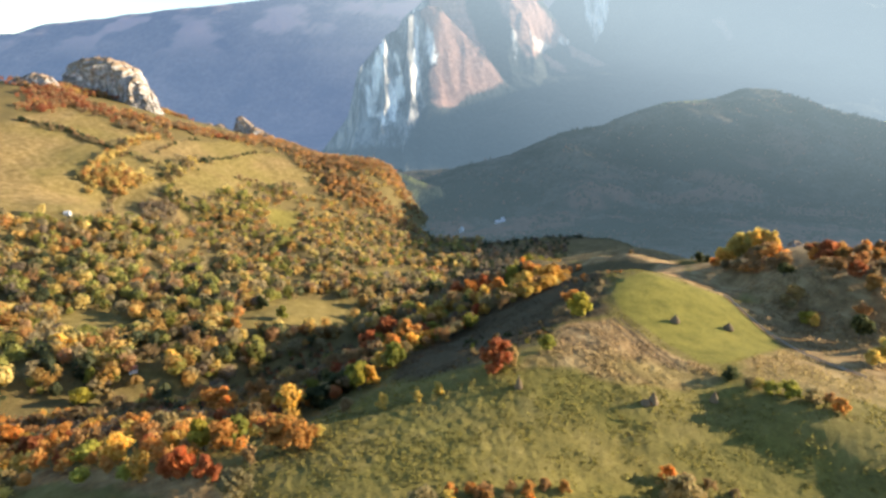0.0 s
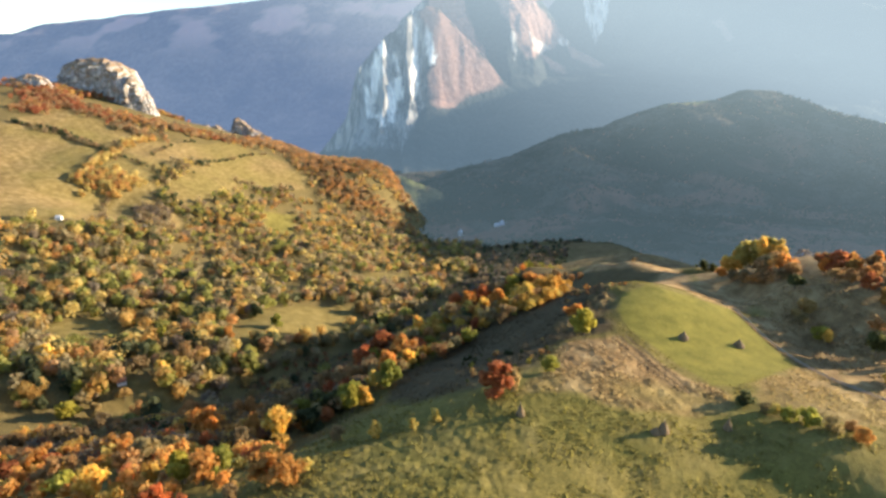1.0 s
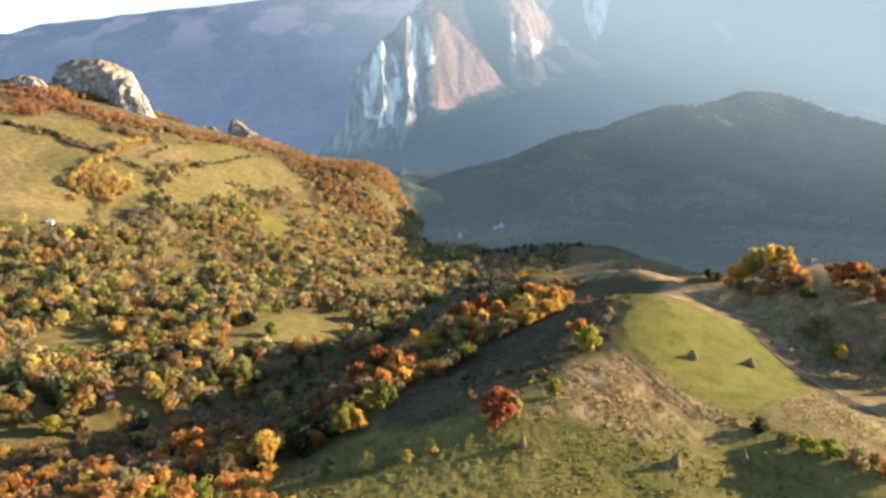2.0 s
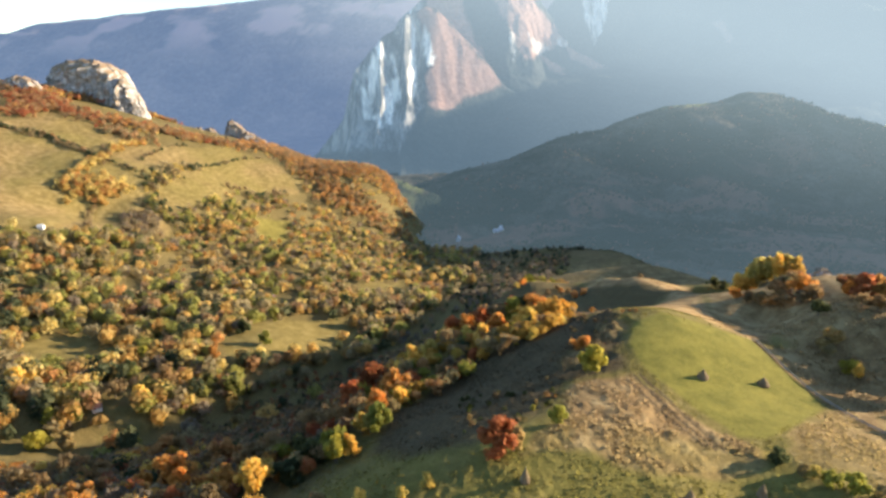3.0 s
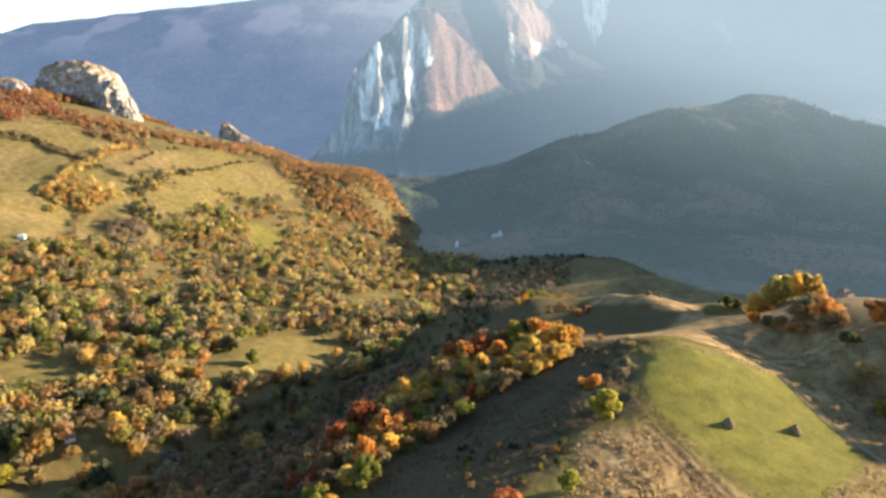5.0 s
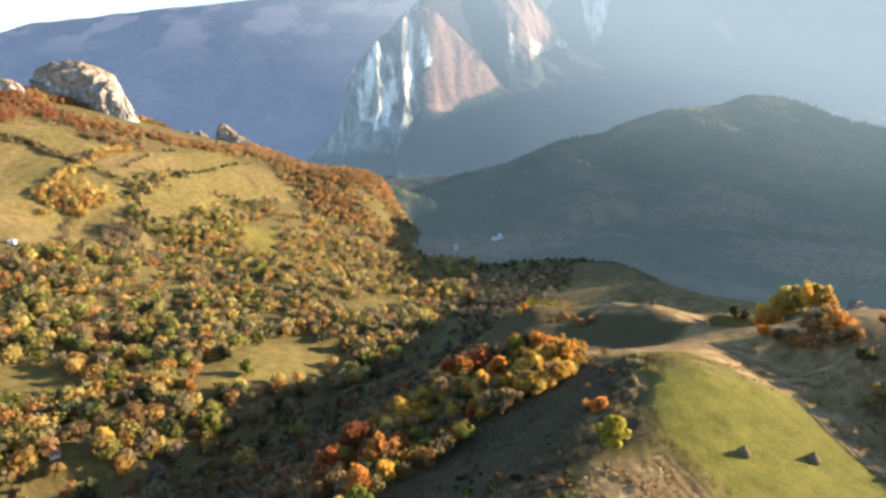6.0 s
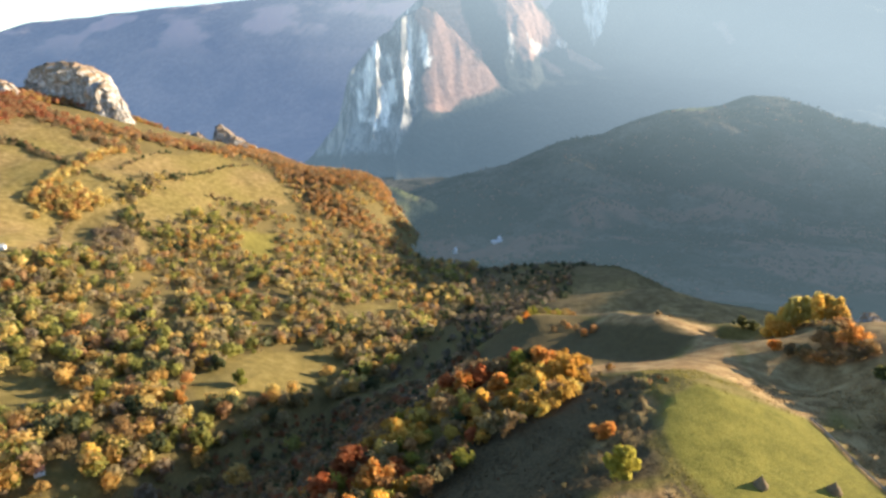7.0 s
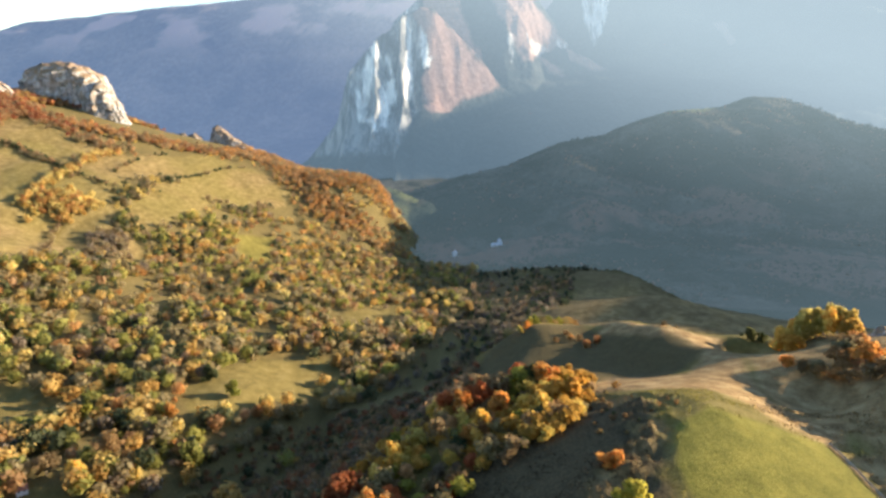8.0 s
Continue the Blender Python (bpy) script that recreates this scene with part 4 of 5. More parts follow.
EAST_GROVE = [
    (208, 446, 15.0, "y"), (211, 440, 13.0, "y"), (224, 437, 15.0, "y"), (238, 438, 15.5, "y"), (230, 447, 17.0, "y"), (217, 448, 16.0, "y"), (214, 436, 18.0, "y"), (221, 444, 19.0, "y"), (227, 432, 17.5, "y"), (234, 442, 18.5, "y"), (241, 434, 14.0, "y"),
    (179, 387, 7.5, "o"), (183, 382, 6.5, "b"), (188, 376, 6.5, "b"), (193, 371, 6.5, "p"), (196, 366, 7.0, "b"), (204, 364, 7.5, "b"),
    (212, 379, 10.0, "o"), (191, 327, 7.9, "g"), (211, 364, 8.0, "b"), (226, 358, 11.0, "p"), (227, 348, 12.0, "r"), (214, 330, 7.0, "b"),
    (184, 282, 7.8, "y"), (184, 288, 6.3, "l"), (186, 305, 7.4, "t"), (180, 303, 5.3, "t"),
    (185, 383, 6.5, "b"), (190, 380, 6.5, "t"), (198, 374, 6.5, "b"), (201, 384, 8.5, "p"), (207, 388, 9.0, "t"), (214, 392, 9.0, "b"), (220, 398, 8.5, "p"), (206, 430, 11.0, "a"), (236, 428, 11.0, "a"),
]
EAST_WOOD = [
    (222, 352, 12.0, "o"), (230, 340, 13.0, "o"), (236, 350, 13.5, "o"), (243, 342, 13.0, "p"), (250, 350, 13.0, "o"), (258, 343, 12.0, "p"), (246, 334, 12.0, "o"), (236, 330, 12.0, "p"),
    (264, 334, 12.0, "o"), (272, 328, 12.0, "p"), (228, 326, 11.0, "p"), (238, 318, 11.0, "b"), (248, 322, 12.0, "o"), (258, 320, 12.0, "o"), (228, 308, 11.0, "b"), (238, 302, 11.0, "p"),
    (246, 308, 12.0, "p"), (230, 290, 10.0, "p"), (208, 284, 9.0, "p"), (214, 268, 10.0, "g"), (206, 258, 9.0, "y"), (226, 276, 11.0, "o"), (234, 360, 11.0, "p"), (262, 354, 12.0, "p"), (244, 362, 10.0, "o"),
]
VALLEY_TREES = [
    (-204, 408, 18.4, "y"), (-180, 478, 18.0, "o"), (-151, 519, 18.5, "l"), (-197, 433, 24.4, "b"), (-237, 400, 16.9, "b"), (-221, 409, 19.2, "b"),
    (-285, 408, 24.8, "y"), (-280, 413, 17.4, "y"), (-177, 541, 17.8, "g"), (-188, 481, 13.5, "t"), (-141, 410, 13.6, "t"), (-102, 364, 10.2, "b"),
    (-109, 518, 17.2, "t"), (-129, 504, 14.3, "p"), (-91, 619, 17.6, "t"), (-227, 440, 18.5, "g"), (-231, 472, 19.9, "l"), (-260, 428, 20.0, "b"),
    (-247, 379, 17.8, "l"), (-244, 359, 16.8, "l"), (-228, 364, 17.1, "t"), (-221, 386, 12.7, "t"),
]
for some, where, bush in ((WEST_WOOD, "in the wood below the meadow", False), (SLOPE_TREES, "along the edge of the meadow", False), (MEADOW_TREES, "on the open grassy ridge", False),
                          (MEADOW_BUSHES, "on the grassy slope", True), (FLANK_WOOD, "on the shaded flank of the ridge", False), (CREST_WOOD, "in the wood below the crest", False),
                          (KNOLL_TREES, "on the far knoll", True), (EAST_GROVE, "in the grove beside the rocks", False), (EAST_WOOD, "in the rusty wood east of the rocks", False), (VALLEY_TREES, "among the valley pastures", False)):
    for x, y, high, code in some:
        plant(x, y, high * (1.08 if some is MEADOW_BUSHES else 0.72 if some in (VALLEY_TREES, EAST_WOOD) else 1.0), code, where, bush, 0.62 if some is EAST_GROVE and code == "y" else 1.35 if some is EAST_GROVE else 1.0)


# low shrubs on the shaded flank
shrub = random.Random(8)
for n in range(46):
    x, y = shrub.uniform(8, 46), shrub.uniform(214, 262)
    if edge_distance(SHADED_FLANK, np.array([x]), np.array([y]))[0] > -2:
        plant(x, y, shrub.uniform(1.6, 3.4), shrub.choice("gbtlg"), "on the shaded flank", True)
for n in range(26):
    x, y = shrub.gauss(76, 9), shrub.gauss(330, 16)
    plant(x, y, shrub.uniform(1.4, 3.0), shrub.choice("bbtgp"), "along the rough scarp", True)
plant(37, 770, 19, "t", "beside the stream", False, 0.6)
# the rest of the wood below the meadow
WOOD_EDGE = [(-275, 300), (-217, 330), (-150, 340), (-75, 270), (-50, 232), (-58, 200), (-52, 175), (-62, 150), (-80, 152), (-105, 152), (-150, 163), (-205, 195)]
pick = random.Random(21)
fill = []
taken = [(x, y) for some in (WEST_WOOD, SLOPE_TREES, FLANK_WOOD) for x, y, *_ in some]
tries = 0
while len(taken) < 64 + 310 and tries < 6000:
    tries += 1
    x, y = pick.uniform(-275, -50), pick.uniform(148, 340)
    if edge_distance(WOOD_EDGE, np.array([x]), np.array([y]))[0] > 0 and edge_distance(GULLY, np.array([x]), np.array([y]))[0] < -4 and min(math.hypot(x - a, y - b) for a, b in taken) > 4.7:
        taken.append((x, y))
        fill.append((x, y, pick.uniform(5.5, 10), pick.choice("ooaoraoypl" if y < 250 else "obptaygoap")))


# the wood that climbs the shaded flank
FLANK_EDGE = [(-72, 238), (-48, 226), (-30, 252), (-4, 275), (19, 298), (30, 305), (46, 312), (66, 334), (80, 366), (76, 404), (44, 404), (4, 386), (-30, 348), (-62, 305)]
taken = [(x, y) for some in (SLOPE_TREES, FLANK_WOOD, CREST_WOOD) for x, y, *_ in some]
tries, added = 0, 0
while added < 250 and tries < 6000:
    tries += 1
    x, y = pick.uniform(-72, 78), pick.uniform(224, 402)
    if edge_distance(FLANK_EDGE, np.array([x]), np.array([y]))[0] > 0 and min(math.hypot(x - a, y - b) for a, b in taken) > 4.1:
        taken.append((x, y))
        added += 1
        fill.append((x, y, pick.uniform(6, 11), pick.choice("aabpbtaylag" if y > 310 else "rpabmbrtlb")))


# ---- the woods of the valley and the western hill: too many trees to count ----
def woodland(name, spots, cards, size, seed, label, z=None, material=None, lobes=5):
    """One mesh of many trees: rows of x, y, height, tint."""
    rnd = np.random.RandomState(seed)
    n = len(spots)
    x, y, high = spots[:, 0], spots[:, 1], spots[:, 2]
    z = ground_at(x, y) if z is None else z
    spread = 0.13 if lobes < 7 else 0.17
    lobe = np.stack([rnd.normal(size=(n, lobes)) * spread, rnd.normal(size=(n, lobes)) * spread, rnd.uniform(0.25, 0.72, (n, lobes))], -1)
    lobe[:, 0] = [0, 0, 0.5]
    heart = rnd.uniform(0, 1, (n, cards)) < 0.45
    pick = np.where(heart, 0, rnd.randint(0, lobes, (n, cards)))
    at = np.take_along_axis(lobe, pick[..., None].repeat(3, 2), 1)
    way = rnd.normal(size=(n, cards, 3))
    way /= np.linalg.norm(way, axis=2, keepdims=True)
    unit = at + way * (rnd.uniform(0.16, 0.25, (n, cards)) * np.where(heart, 1.45, 1.0))[..., None] * (1.0 if lobes < 7 else 0.8)
    centre = unit * high[:, None, None] + np.stack([x, y, z], -1)[:, None]
    s = (high[:, None] * size * rnd.uniform(0.6, 1.4, (n, cards))).ravel()
    me = cards_mesh(name, centre.reshape(-1, 3), way.reshape(-1, 3), s, rnd, material or M_WOOD)
    tint = np.repeat(np.c_[spots[:, 3:6], np.ones(n)], cards * 4, axis=0)
    paint(me, "cover" if material else "tint", tint)
    return tagged(new(name, me), label, "woodland", kind="stuff")


def far_kinds(n):
    """Some far trees are rusty, some dark evergreen, the rest as the hill they grow on."""
    return np.c_[np.zeros(n), rnd.uniform(0, 1, n) < 0.2, 0.8 * (rnd.uniform(0, 1, n) < 0.35)]


def tints(rnd, n, codes, weights):
    low = np.array([LEAF[c][0] for c in codes])
    high = np.array([LEAF[c][1] for c in codes])
    i = rnd.choice(len(codes), n, p=np.array(weights) / sum(weights))
    u = rnd.uniform(0, 1, (n, 1))
    c = low[i] * (1 - u) + high[i] * u
    return 0.86 * c + 0.14 * c.mean(1, keepdims=True)


def scatter(rnd, count, box, want):
    x, y = rnd.uniform(box[0], box[1], count), rnd.uniform(box[2], box[3], count)
    keep = rnd.uniform(0, 1, count) < want(x, y)
    return x[keep], y[keep]


rnd = np.random.RandomState(11)
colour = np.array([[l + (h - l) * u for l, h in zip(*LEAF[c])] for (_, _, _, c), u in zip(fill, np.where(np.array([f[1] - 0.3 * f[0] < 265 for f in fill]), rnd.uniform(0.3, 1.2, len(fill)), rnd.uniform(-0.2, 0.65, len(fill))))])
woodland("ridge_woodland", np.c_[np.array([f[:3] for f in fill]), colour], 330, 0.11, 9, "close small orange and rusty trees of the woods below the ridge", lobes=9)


def valley_want(x, y):
    """How thickly the valley is wooded."""
    open_land = smooth(-6, 6, edge_distance(HILL_MEADOW, x, y) + 8 * fractal(x, y, 60.0, 3))
    for poly in CLEARINGS:
        open_land = np.maximum(open_land, smooth(-4, 4, edge_distance(poly, x, y) + 3 * fractal(x, y, 14.0, 3)))
    clump = smooth(-0.5, 0.2, fractal(x + 400, y, 38.0, 3))
    west_of_stream = smooth(15, -15, x - np.interp(y, [300, 400, 520, 650, 800, 1000, 1200], [-185, -120, -70, -20, 30, 60, 60]))
    open_land = np.maximum(open_land, 0.92 * smooth(-8, 4, edge_distance(GULLY, x, y)))
    return (1 - open_land) * (0.25 + 0.75 * clump) * west_of_stream * (1 - smooth(1010, 1140, y))


x, y = scatter(rnd, 16500, (-640, 60, 320, 1150), valley_want)
keep = ~((np.abs(x + 216) < 15) & (np.abs(y - 394) < 14))
x, y = x[keep], y[keep]
high = (5.0 + 12 * rnd.uniform(0, 1, len(x)) ** 1.4) * np.interp(y, [400, 900], [1.2, 0.8])
near = y < 600
woodland("valley_woodland", np.c_[x, y, high, tints(rnd, len(x), "talmgpyo", (7, 5, 7, 2, 4, 1.5, 3, 1.2))][near], 150, 0.138, 1, "mixed autumn trees and scrub covering the valley floor")
woodland("slope_woodland", np.c_[x, y, high, tints(rnd, len(x), "talmgpyo", (8, 5, 6, 2, 3, 2, 2.5, 1.2))][~near], 60, 0.175, 2, "mixed autumn trees and scrub at the foot of the hill")

spots = []
for line, wide, codes, weights, step in [(HEDGES[0], 9, "ayob", (4, 4, 2, 1), 3), (HEDGES[1], 10, "tbgy", (2, 2, 3, 2), 2.4), (HEDGES[2], 14, "lygb", (4, 3, 4, 1), 1.8), (HEDGES[3], 4, "bt", (2, 2), 5),
                                         (HEDGES[4], 3, "bt", (2, 2), 7), (HEDGES[5], 3, "bg", (2, 2), 9), (HEDGES[6], 12, "bgtl", (2, 2, 2, 1), 5),
                                         ([(-828, 1236), (-766, 1236), (-716, 1152), (-732, 1087)], 28, "rpob", (4, 4, 1, 1), 1.2), (HEDGES[7], 5, "gbpg", (4, 2, 1, 1), 1.6), (HEDGES[8], 2.0, "gb", (3, 2), 7), (HEDGES[9], 2.0, "gb", (3, 2), 13), (HEDGES[10], 2.5, "gbt", (3, 2, 1), 9), (HEDGES[11], 15, "mbt", (4, 3, 2), 1.3),
                                         ([(-503, 850), (-478, 860), (-455, 880), (-490, 892)], 17, "yao", (5, 4, 1.5), 1.0), ([(-345, 940), (-314, 965), (-300, 925)], 15, "lgyb", (3, 3, 3, 1), 1.5),
                                         ([(-640, 1180), (-546, 1221), (-500, 1263), (-441, 1309), (-400, 1380)], 26, "prbo", (4, 1, 3, 2), 1.2), ([(-780, 1200), (-720, 1180), (-640, 1180)], 36, "rpb", (5, 3, 2), 1.2),
                                         ([(-400, 1400), (-300, 1330), (-252, 1274), (-200, 1300), (-130, 1330), (-80, 1280)], 32, "pobt", (4, 3, 3, 1), 0.9), ([(-250, 1240), (-180, 1180), (-90, 1150)], 36, "optb", (3, 3, 2, 2), 1.2),
                                         ([(-420, 1500), (-300, 1440), (-180, 1390), (-100, 1330)], 22, "pob", (4, 3, 3), 1.0), ([(-880, 1290), (-830, 1285), (-740, 1280), (-660, 1350), (-600, 1425)], 22, "rpba", (4, 3, 2, 2), 1.0), ([(-600, 1150), (-560, 1120), (-520, 1140)], 20, "pbt", (4, 3, 2), 2)]:
    a = np.array(line, float)
    length = np.r_[0, np.cumsum(np.hypot(*np.diff(a, axis=0).T))]
    d = rnd.uniform(0, length[-1], int(1.7 * length[-1] / step))
    px, py = np.interp(d, length, a[:, 0]) + rnd.normal(size=len(d)) * wide * 0.6, np.interp(d, length, a[:, 1]) + rnd.normal(size=len(d)) * wide * 0.6
    spots.append(np.c_[px, py, rnd.uniform(5, 13, len(d)) * (0.7 if wide < 6 else 1.05), tints(rnd, len(d), codes, weights)])
CREST_WOODS = [(-600, 1175), (-546, 1235), (-440, 1330), (-375, 1420), (-250, 1420), (-120, 1345), (-45, 1250), (-30, 1110), (-146, 1100), (-185, 1085), (-266, 1180), (-330, 1290), (-430, 1275), (-530, 1170)]
x, y = scatter(rnd, 3000, (-600, -30, 1080, 1430), lambda x, y: smooth(-8, 8, edge_distance(CREST_WOODS, x, y) + 10 * fractal(x, y, 50.0, 3)) * (0.15 + 0.85 * smooth(-0.2, 0.2, fractal(x, y, 40.0, 3))))
spots.append(np.c_[x, y, rnd.uniform(5, 11, len(x)), tints(rnd, len(x), "poabyt", (4, 1.2, 4, 3, 1.5, 2))])
woodland("hill_woodland", np.concatenate(spots), 48, 0.19, 3, "orange and copper woods and hedges on the western hill")


def dark_want(x, y):
    return (0.3 + 0.7 * smooth(-0.3, 0.3, fractal(x, y, 50.0, 3))) * smooth(-0.1, 0.1, (x - np.interp(y, [420, 520, 650, 800, 1000, 1200], [-100, -60, -10, 40, 60, 40])) / 60) * np.maximum(smooth(760, 860, y), smooth(60, 0, x - np.interp(y, [500, 700, 860], [20, 110, 150])))


x, y = scatter(rnd, 17000, (-100, 900, 560, 1330), dark_want)
keep = ~((np.abs(x - 80) < 75) & (y > 1090) & (y < 1250))
x, y = x[keep], y[keep]
far = (x > 20 + np.interp(y, [700, 800, 1000, 1200, 1300], [120, 110, 40, -20, -30])) & (y > 30 + np.interp(x, [120, 260, 340], [960, 900, 620]))
open_spur = (y > 560) & (y < 940) & ~far & (x > np.interp(y, [560, 640, 700, 940], [90, 75, 140, 200]))
x, y, far = x[~open_spur], y[~open_spur], far[~open_spur]
high = rnd.uniform(4, 10, len(x))
# far trees take the hill's emissive material, so painted haze lies on them
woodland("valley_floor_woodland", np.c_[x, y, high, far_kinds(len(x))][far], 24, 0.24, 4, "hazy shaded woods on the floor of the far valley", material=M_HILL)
# tints darkened and turned bluish: valley shade and haze put into the colour
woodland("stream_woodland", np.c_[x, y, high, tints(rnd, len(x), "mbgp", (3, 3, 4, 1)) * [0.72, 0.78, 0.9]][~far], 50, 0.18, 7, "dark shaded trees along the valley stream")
# trees on the hill across the valley, thickest on its lower slopes and in a loose row along its crest
g = HILL_GRID.reshape(-1, 3)
g = g[(g[:, 1] > 1120) & (g[:, 2] > -170) & (np.abs(g[:, 0] - 450) < 1000) & (g[:, 0] < 0.85 * g[:, 1])]
top = 1790 + 0.22 * g[:, 0]
g = g[(g[:, 1] < top + 30) & ~((np.abs(g[:, 0] - 80) < 75) & (g[:, 1] < 1250))]
want = (0.25 + 0.75 * smooth(-0.2, 0.2, fractal(g[:, 0], g[:, 1], 70.0, 3))) * np.where(g[:, 1] > 1700 + 0.22 * g[:, 0], 0.25, 1.0)
g = g[rnd.uniform(0, 1, len(g)) < 0.30 * want] + rnd.uniform(-3, 3, (1, 3)) * [1, 1, 0]
# these trees glow with the hill's haze emission as well
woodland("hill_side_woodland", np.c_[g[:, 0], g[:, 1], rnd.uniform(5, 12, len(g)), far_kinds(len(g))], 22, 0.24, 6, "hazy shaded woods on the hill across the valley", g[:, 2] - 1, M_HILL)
# the gully between the ridge and the valley
x, y = scatter(rnd, 3600, (-235, 30, 215, 520), lambda x, y: smooth(6, -6, x - np.interp(y, [215, 240, 300, 360, 420, 520], [-62, -52, -34, -10, 20, 60])) * smooth(-14, 6, x - np.interp(y, [215, 300, 400, 460, 520], [-230, -215, -172, -140, -85])) * 0.9)
high = rnd.uniform(5, 11, len(x)) * np.where(edge_distance(GULLY, x, y) > -4, 0.55, 0.8)
# tints lowered by a fifth to paint in the gully's shade
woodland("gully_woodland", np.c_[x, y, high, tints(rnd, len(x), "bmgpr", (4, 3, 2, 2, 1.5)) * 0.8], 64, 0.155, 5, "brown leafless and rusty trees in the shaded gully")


# ---- tussocks on the meadows: uncountable ----
x, y = scatter(rnd, 90000, (-60, 215, 105, 350), lambda x, y: 0.75 * (1 - smooth(-1, 3, edge_distance(GREEN_MEADOW, x, y))) * smooth(0, -14, -60 - x + 0.15 * (y - 180)) * smooth(-0.5, 0.4, fractal(x, y, 8.0, 3)))
kind = cover_at(x, y)
size = rnd.uniform(0.3, 0.75, len(x)) * (1 + 0.2 * smooth(220, 200, y)) * (1 + 0.5 * (kind[:, 0] > 0.5))
col = np.array([0.23, 0.20, 0.055]) * (1 - kind[:, :1]) + np.array([0.40, 0.29, 0.16]) * kind[:, :1]
col = col * (1 - kind[:, 2:3]) + np.array([0.22, 0.16, 0.10]) * kind[:, 2:3]
# tussocks on the shaded flank are darkened: shade put into their tint
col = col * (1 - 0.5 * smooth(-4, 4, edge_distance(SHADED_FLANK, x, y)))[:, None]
col = col * rnd.uniform(0.75, 1.3, (len(x), 1))
upward = np.tile([0.0, 0.0, 1.0], (len(x), 1)) + rnd.normal(size=(len(x), 3)) * 0.9
upward /= np.linalg.norm(upward, axis=1, keepdims=True)
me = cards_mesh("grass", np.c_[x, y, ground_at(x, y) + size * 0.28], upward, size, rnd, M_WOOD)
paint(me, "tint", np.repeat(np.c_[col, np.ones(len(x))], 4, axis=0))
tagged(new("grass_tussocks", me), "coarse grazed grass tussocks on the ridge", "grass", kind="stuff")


# ---- haystacks on the meadows ----
def haystack(x, y, high, wide, seed, label):
    """A domed stack of hay round a pole, its sides sagging and shaggy."""
    root = new("haystack")
    rnd = np.random.RandomState(seed)
    n, k = 26, 16
    a, u = np.meshgrid(np.linspace(0, 2 * np.pi, n, endpoint=False), np.linspace(0, 1, k))
    r = wide / 2 * np.interp(u, [0, 0.08, 0.25, 0.5, 0.75, 0.92, 1], [0.95, 1.0, 0.93, 0.66, 0.36, 0.15, 0.03])
    r = r * (1 + 0.10 * fractal(np.cos(a) * 2 + seed, np.sin(a) * 2 + u * 4, 1.0, 3)) + rnd.normal(size=r.shape) * 0.03
    part("mound", grid_mesh("mound", r * np.cos(a), r * np.sin(a), u * high * 0.95 - 0.05, M_HAY, ring=True), None, root)
    bm = bmesh.new()
    stick(bm, (0, 0, high * 0.5), (0.08, 0.03, high * 1.13), 0.06, 0.035)
    part("pole", bm, M_POST, root, "bare wooden centre pole")
    bm = bmesh.new()
    for n in range(90):
        b, v = rnd.uniform(0, 6.28), rnd.uniform(0.02, 0.85)
        d = wide / 2 * np.interp(v, [0, 0.3, 0.55, 0.85, 1], [0.95, 1.02, 0.85, 0.45, 0.1])
        p = Vector((d * math.cos(b), d * math.sin(b), v * high * 0.95))
        q = p + Vector((math.cos(b) * 0.16, math.sin(b) * 0.16, -0.30))
        w = Vector((-math.sin(b), math.cos(b), 0)) * 0.09
        bm.faces.new([bm.verts.new(p - w), bm.verts.new(p + w), bm.verts.new(q)])
    tagged(part("loose_hay", bm, M_HAY, root), kind="stuff")
    root.matrix_basis = pose(x, y, float(ground_at(x, y)[0]) - 0.05, 0, 0, seed * 40)
    return tagged(root, label, "haystack", group="haystacks on the meadow")


haystack(105, 259.5, 4.0, 4.6, 1, "domed grey-brown haystack on the green meadow")
haystack(132.5, 264.5, 3.9, 4.8, 2, "domed grey-brown haystack on the green meadow")
haystack(24.5, 186, 4.6, 2.8, 3, "slender brown haystack at the edge of the slope")
haystack(69, 181, 4.8, 3.4, 4, "weathered haystack beside a collapsed one")
haystack(66.5, 180.5, 2.2, 3.4, 5, "low collapsed haystack beside a taller one")
haystack(93, 188.5, 4.4, 2.8, 6, "slender haystack with a bare pole")


# ---- fence along the meadow ----
def fence_run(line, step):
    root = new("fence")
    a = np.array(line, float)
    length = np.r_[0, np.cumsum(np.hypot(*np.diff(a, axis=0).T))]
    d = np.arange(0, length[-1], step)
    px, py = np.interp(d, length, a[:, 0]), np.interp(d, length, a[:, 1])
    pz = ground_at(px, py)
    rnd = random.Random(4)
    tops = []
    for x, y, z in zip(px, py, pz):
        bm = bmesh.new()
        h = rnd.uniform(1.3, 1.6)
        stick(bm, (x, y, z - 0.4), (x + rnd.uniform(-0.1, 0.1), y + rnd.uniform(-0.1, 0.1), z + h), 0.17, 0.13)
        part("post", bm, M_POST, root)
        tops.append(Vector((x, y, z)))
    for a, b in zip(tops, tops[1:]):
        for h in (0.3, 0.6, 0.9, 1.2):
            bm = bmesh.new()
            stick(bm, a + Vector((0, 0, h)), b + Vector((0, 0, h + rnd.uniform(-0.08, 0.08))), 0.10, 0.10, 5)
            part("rail", bm, M_POST, root)
    return tagged(root, "weathered wooden post-and-rail fence along the meadow", "fence")


fence_run([(149, 306), (150.5, 287), (154, 272), (157, 256), (160, 236), (166, 215)], 2.6)


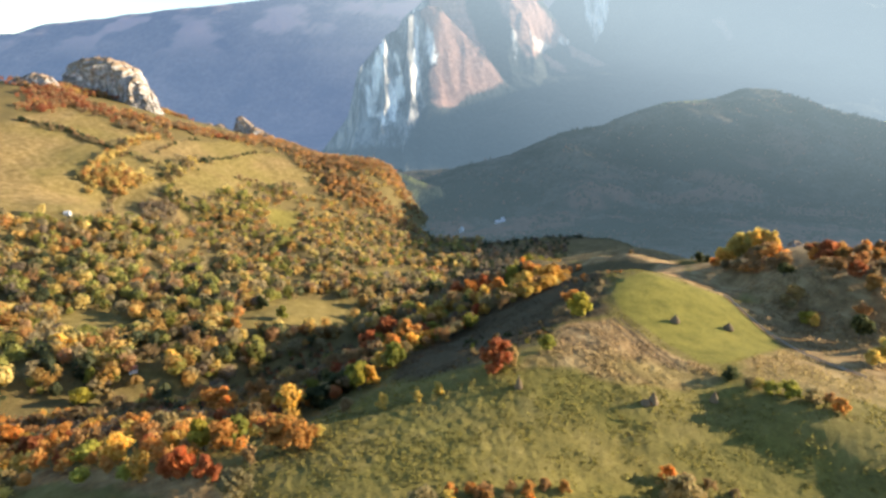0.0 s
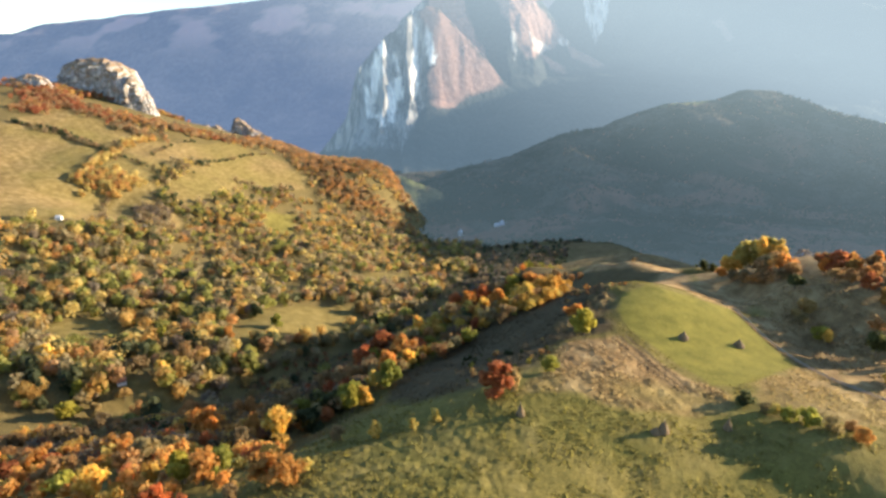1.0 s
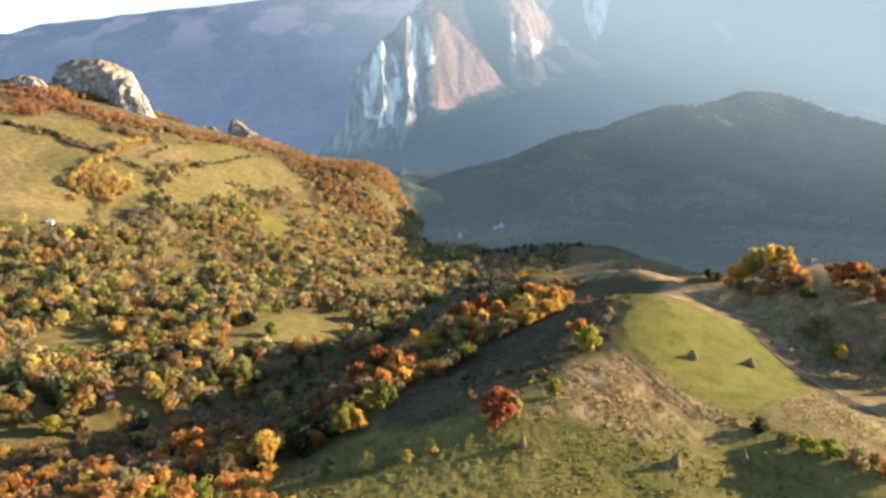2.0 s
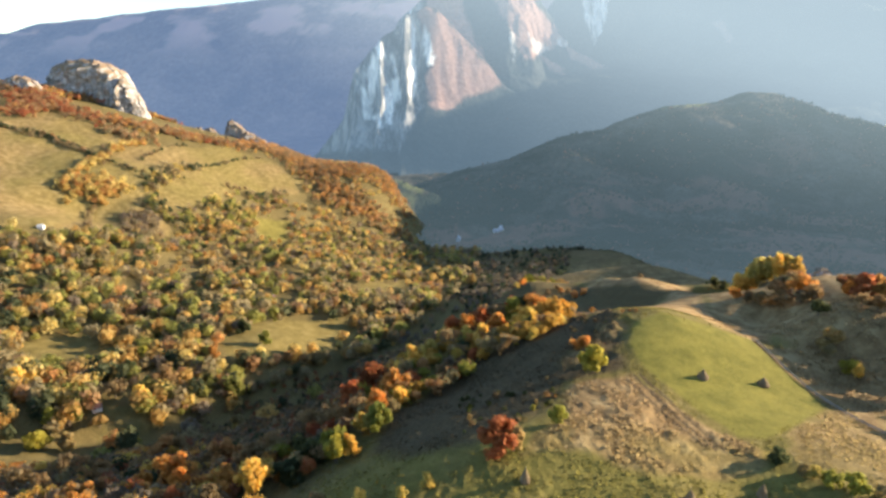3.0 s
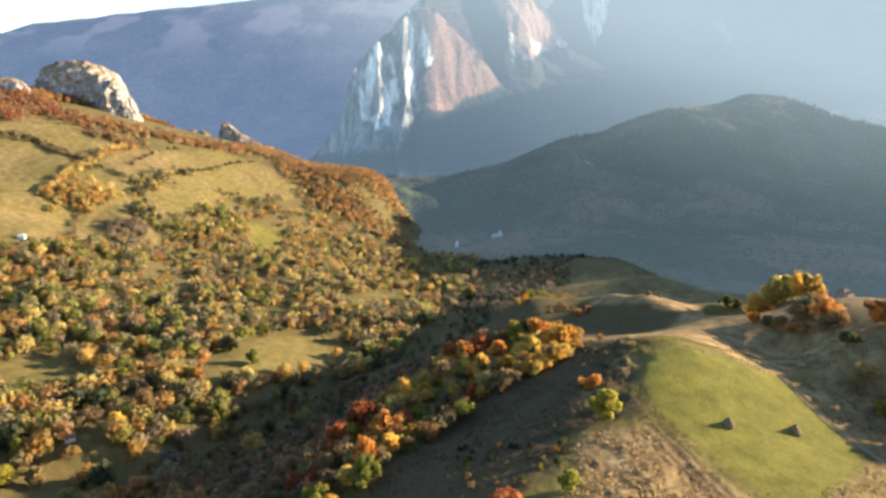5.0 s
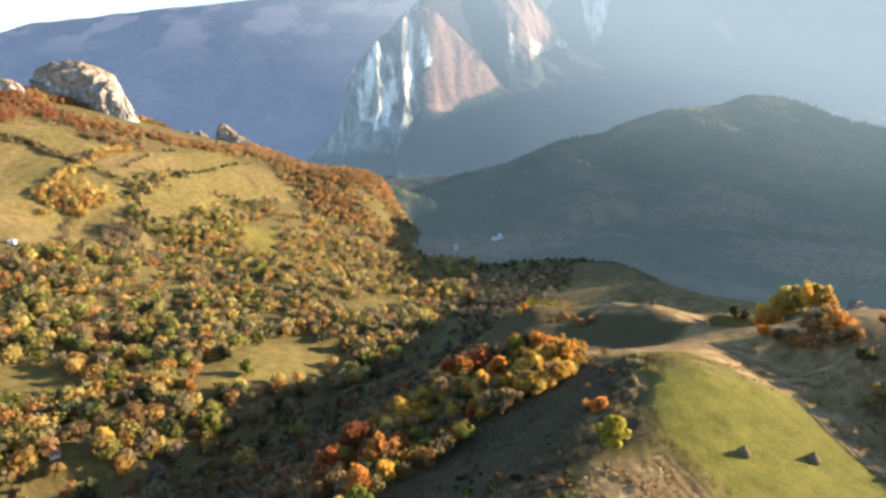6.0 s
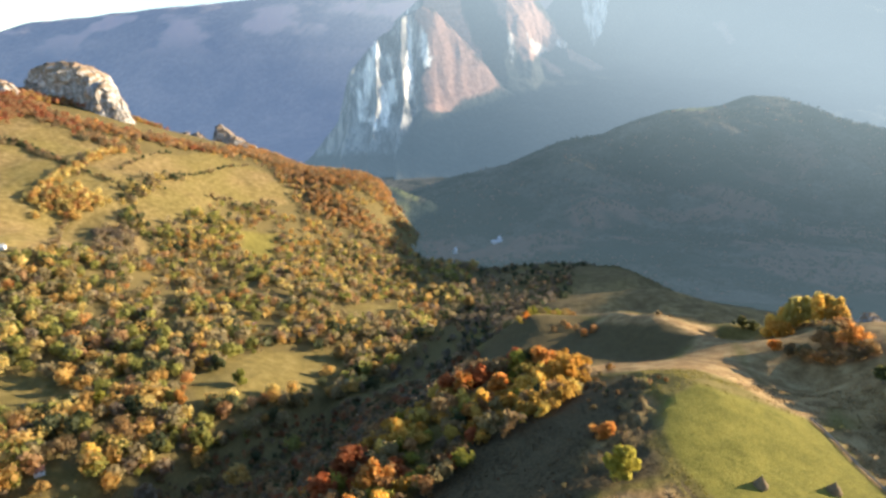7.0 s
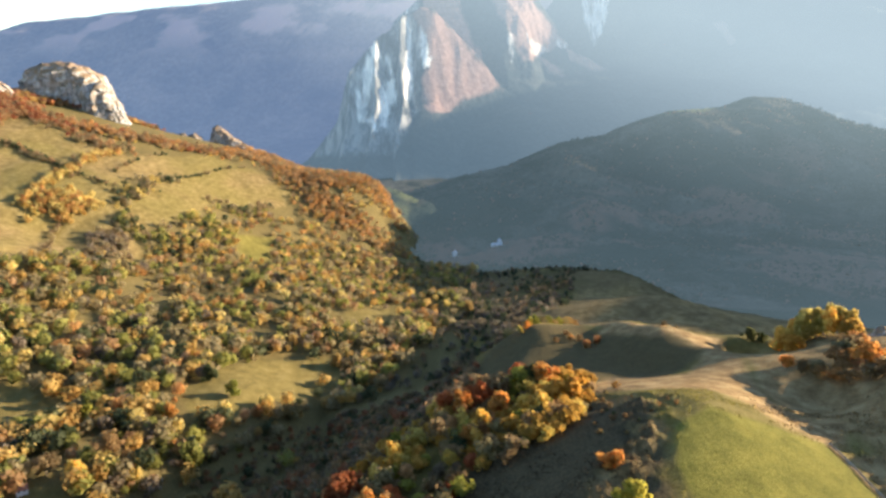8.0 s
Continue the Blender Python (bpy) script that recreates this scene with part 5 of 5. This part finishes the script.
# ---- houses in the valley ----
def house(x, y, long, deep, eave, ridge, turn_deg, roof_material, label, seed):
    root = new("house")
    base = float(ground_at(x, y)[0]) + 0.3
    if y > 1100:
        near = np.hypot(HILL_GRID[..., 0] - x, HILL_GRID[..., 1] - y) < 9
        base = max(base, float(HILL_GRID[..., 2][near].max()))
    bm = bmesh.new()
    hx, hy = long / 2, deep / 2
    low = [bm.verts.new((sx * hx, sy * hy, -1.5)) for sx, sy in ((-1, -1), (1, -1), (1, 1), (-1, 1))]
    top = [bm.verts.new((sx * hx, sy * hy, eave)) for sx, sy in ((-1, -1), (1, -1), (1, 1), (-1, 1))]
    peak = [bm.verts.new((-hx, 0, ridge)), bm.verts.new((hx, 0, ridge))]
    bm.faces.new((low[0], low[1], top[1], top[0]))
    bm.faces.new((low[2], low[3], top[3], top[2]))
    bm.faces.new((low[1], low[2], top[2], peak[1], top[1]))
    bm.faces.new((low[3], low[0], top[0], peak[0], top[3]))
    part("wall", bm, M_WALL, root)
    bm = bmesh.new()
    o, t = 0.5, 0.18
    fall = (ridge - eave) / hy
    for sy in (-1, 1):
        e = [(-hx - o, sy * (hy + o), eave - o * fall), (hx + o, sy * (hy + o), eave - o * fall), (hx + o, 0, ridge), (-hx - o, 0, ridge)]
        lower = [bm.verts.new((px, py, pz + 0.02)) for px, py, pz in e]
        upper = [bm.verts.new((px, py, pz + 0.02 + t)) for px, py, pz in e]
        bm.faces.new(upper), bm.faces.new(lower[::-1])
        for i in range(4):
            bm.faces.new((lower[i], lower[(i + 1) % 4], upper[(i + 1) % 4], upper[i]))
    roof = part("roof", bm, roof_material, root)
    count = max(2, int(long / 3))
    for i in range(count):
        at = Matrix.Translation((-hx + (i + 0.5) * long / count, -hy, eave * 0.55))
        bm = bmesh.new()
        bmesh.ops.create_cube(bm, size=1, matrix=at @ Matrix.Diagonal((1.1, 0.12, min(1.3, eave * 0.5), 1)))
        window = part("window", bm, M_POST, root)
        bm = bmesh.new()
        bmesh.ops.create_cube(bm, size=1, matrix=at @ Matrix.Translation((0, -0.04, 0)) @ Matrix.Diagonal((0.85, 0.08, min(1.3, eave * 0.5) - 0.25, 1)))
        part("pane", bm, M_DARK, window, "dark window pane")
    bm = bmesh.new()
    bmesh.ops.create_cube(bm, size=1, matrix=Matrix.Translation((long * 0.2, deep * 0.1, ridge)) @ Matrix.Diagonal((0.7, 0.7, 1.6, 1)))
    part("chimney", bm, M_WALL, roof, "limewashed chimney")
    root.matrix_basis = pose(x, y, base, 0, 0, turn_deg)
    return tagged(root, label, "house", group="houses in the valley")


house(108, 1192, 20, 7, 3.2, 5.8, 12, M_ROOF, "long white house with a pale roof on the valley floor", 1)
house(117, 1236, 9, 7, 4, 6.6, 80, M_ROOF, "white house beside the long one", 2)
house(30, 1178, 7, 6, 6, 10, 60, M_ROOF, "small white house in the shaded valley", 3)
house(-227, 396, 5.5, 4, 2.3, 4, 35, M_TILE, "small white cottage with a tiled roof among orchard trees", 4)
house(-443, 693, 6, 4.5, 2.2, 4, 10, M_ROOF, "small white cottage below the hill pasture", 5)
house(-181, 650, 7, 5, 3, 5.5, 20, M_TILE, "small tiled barn among the valley trees", 6)
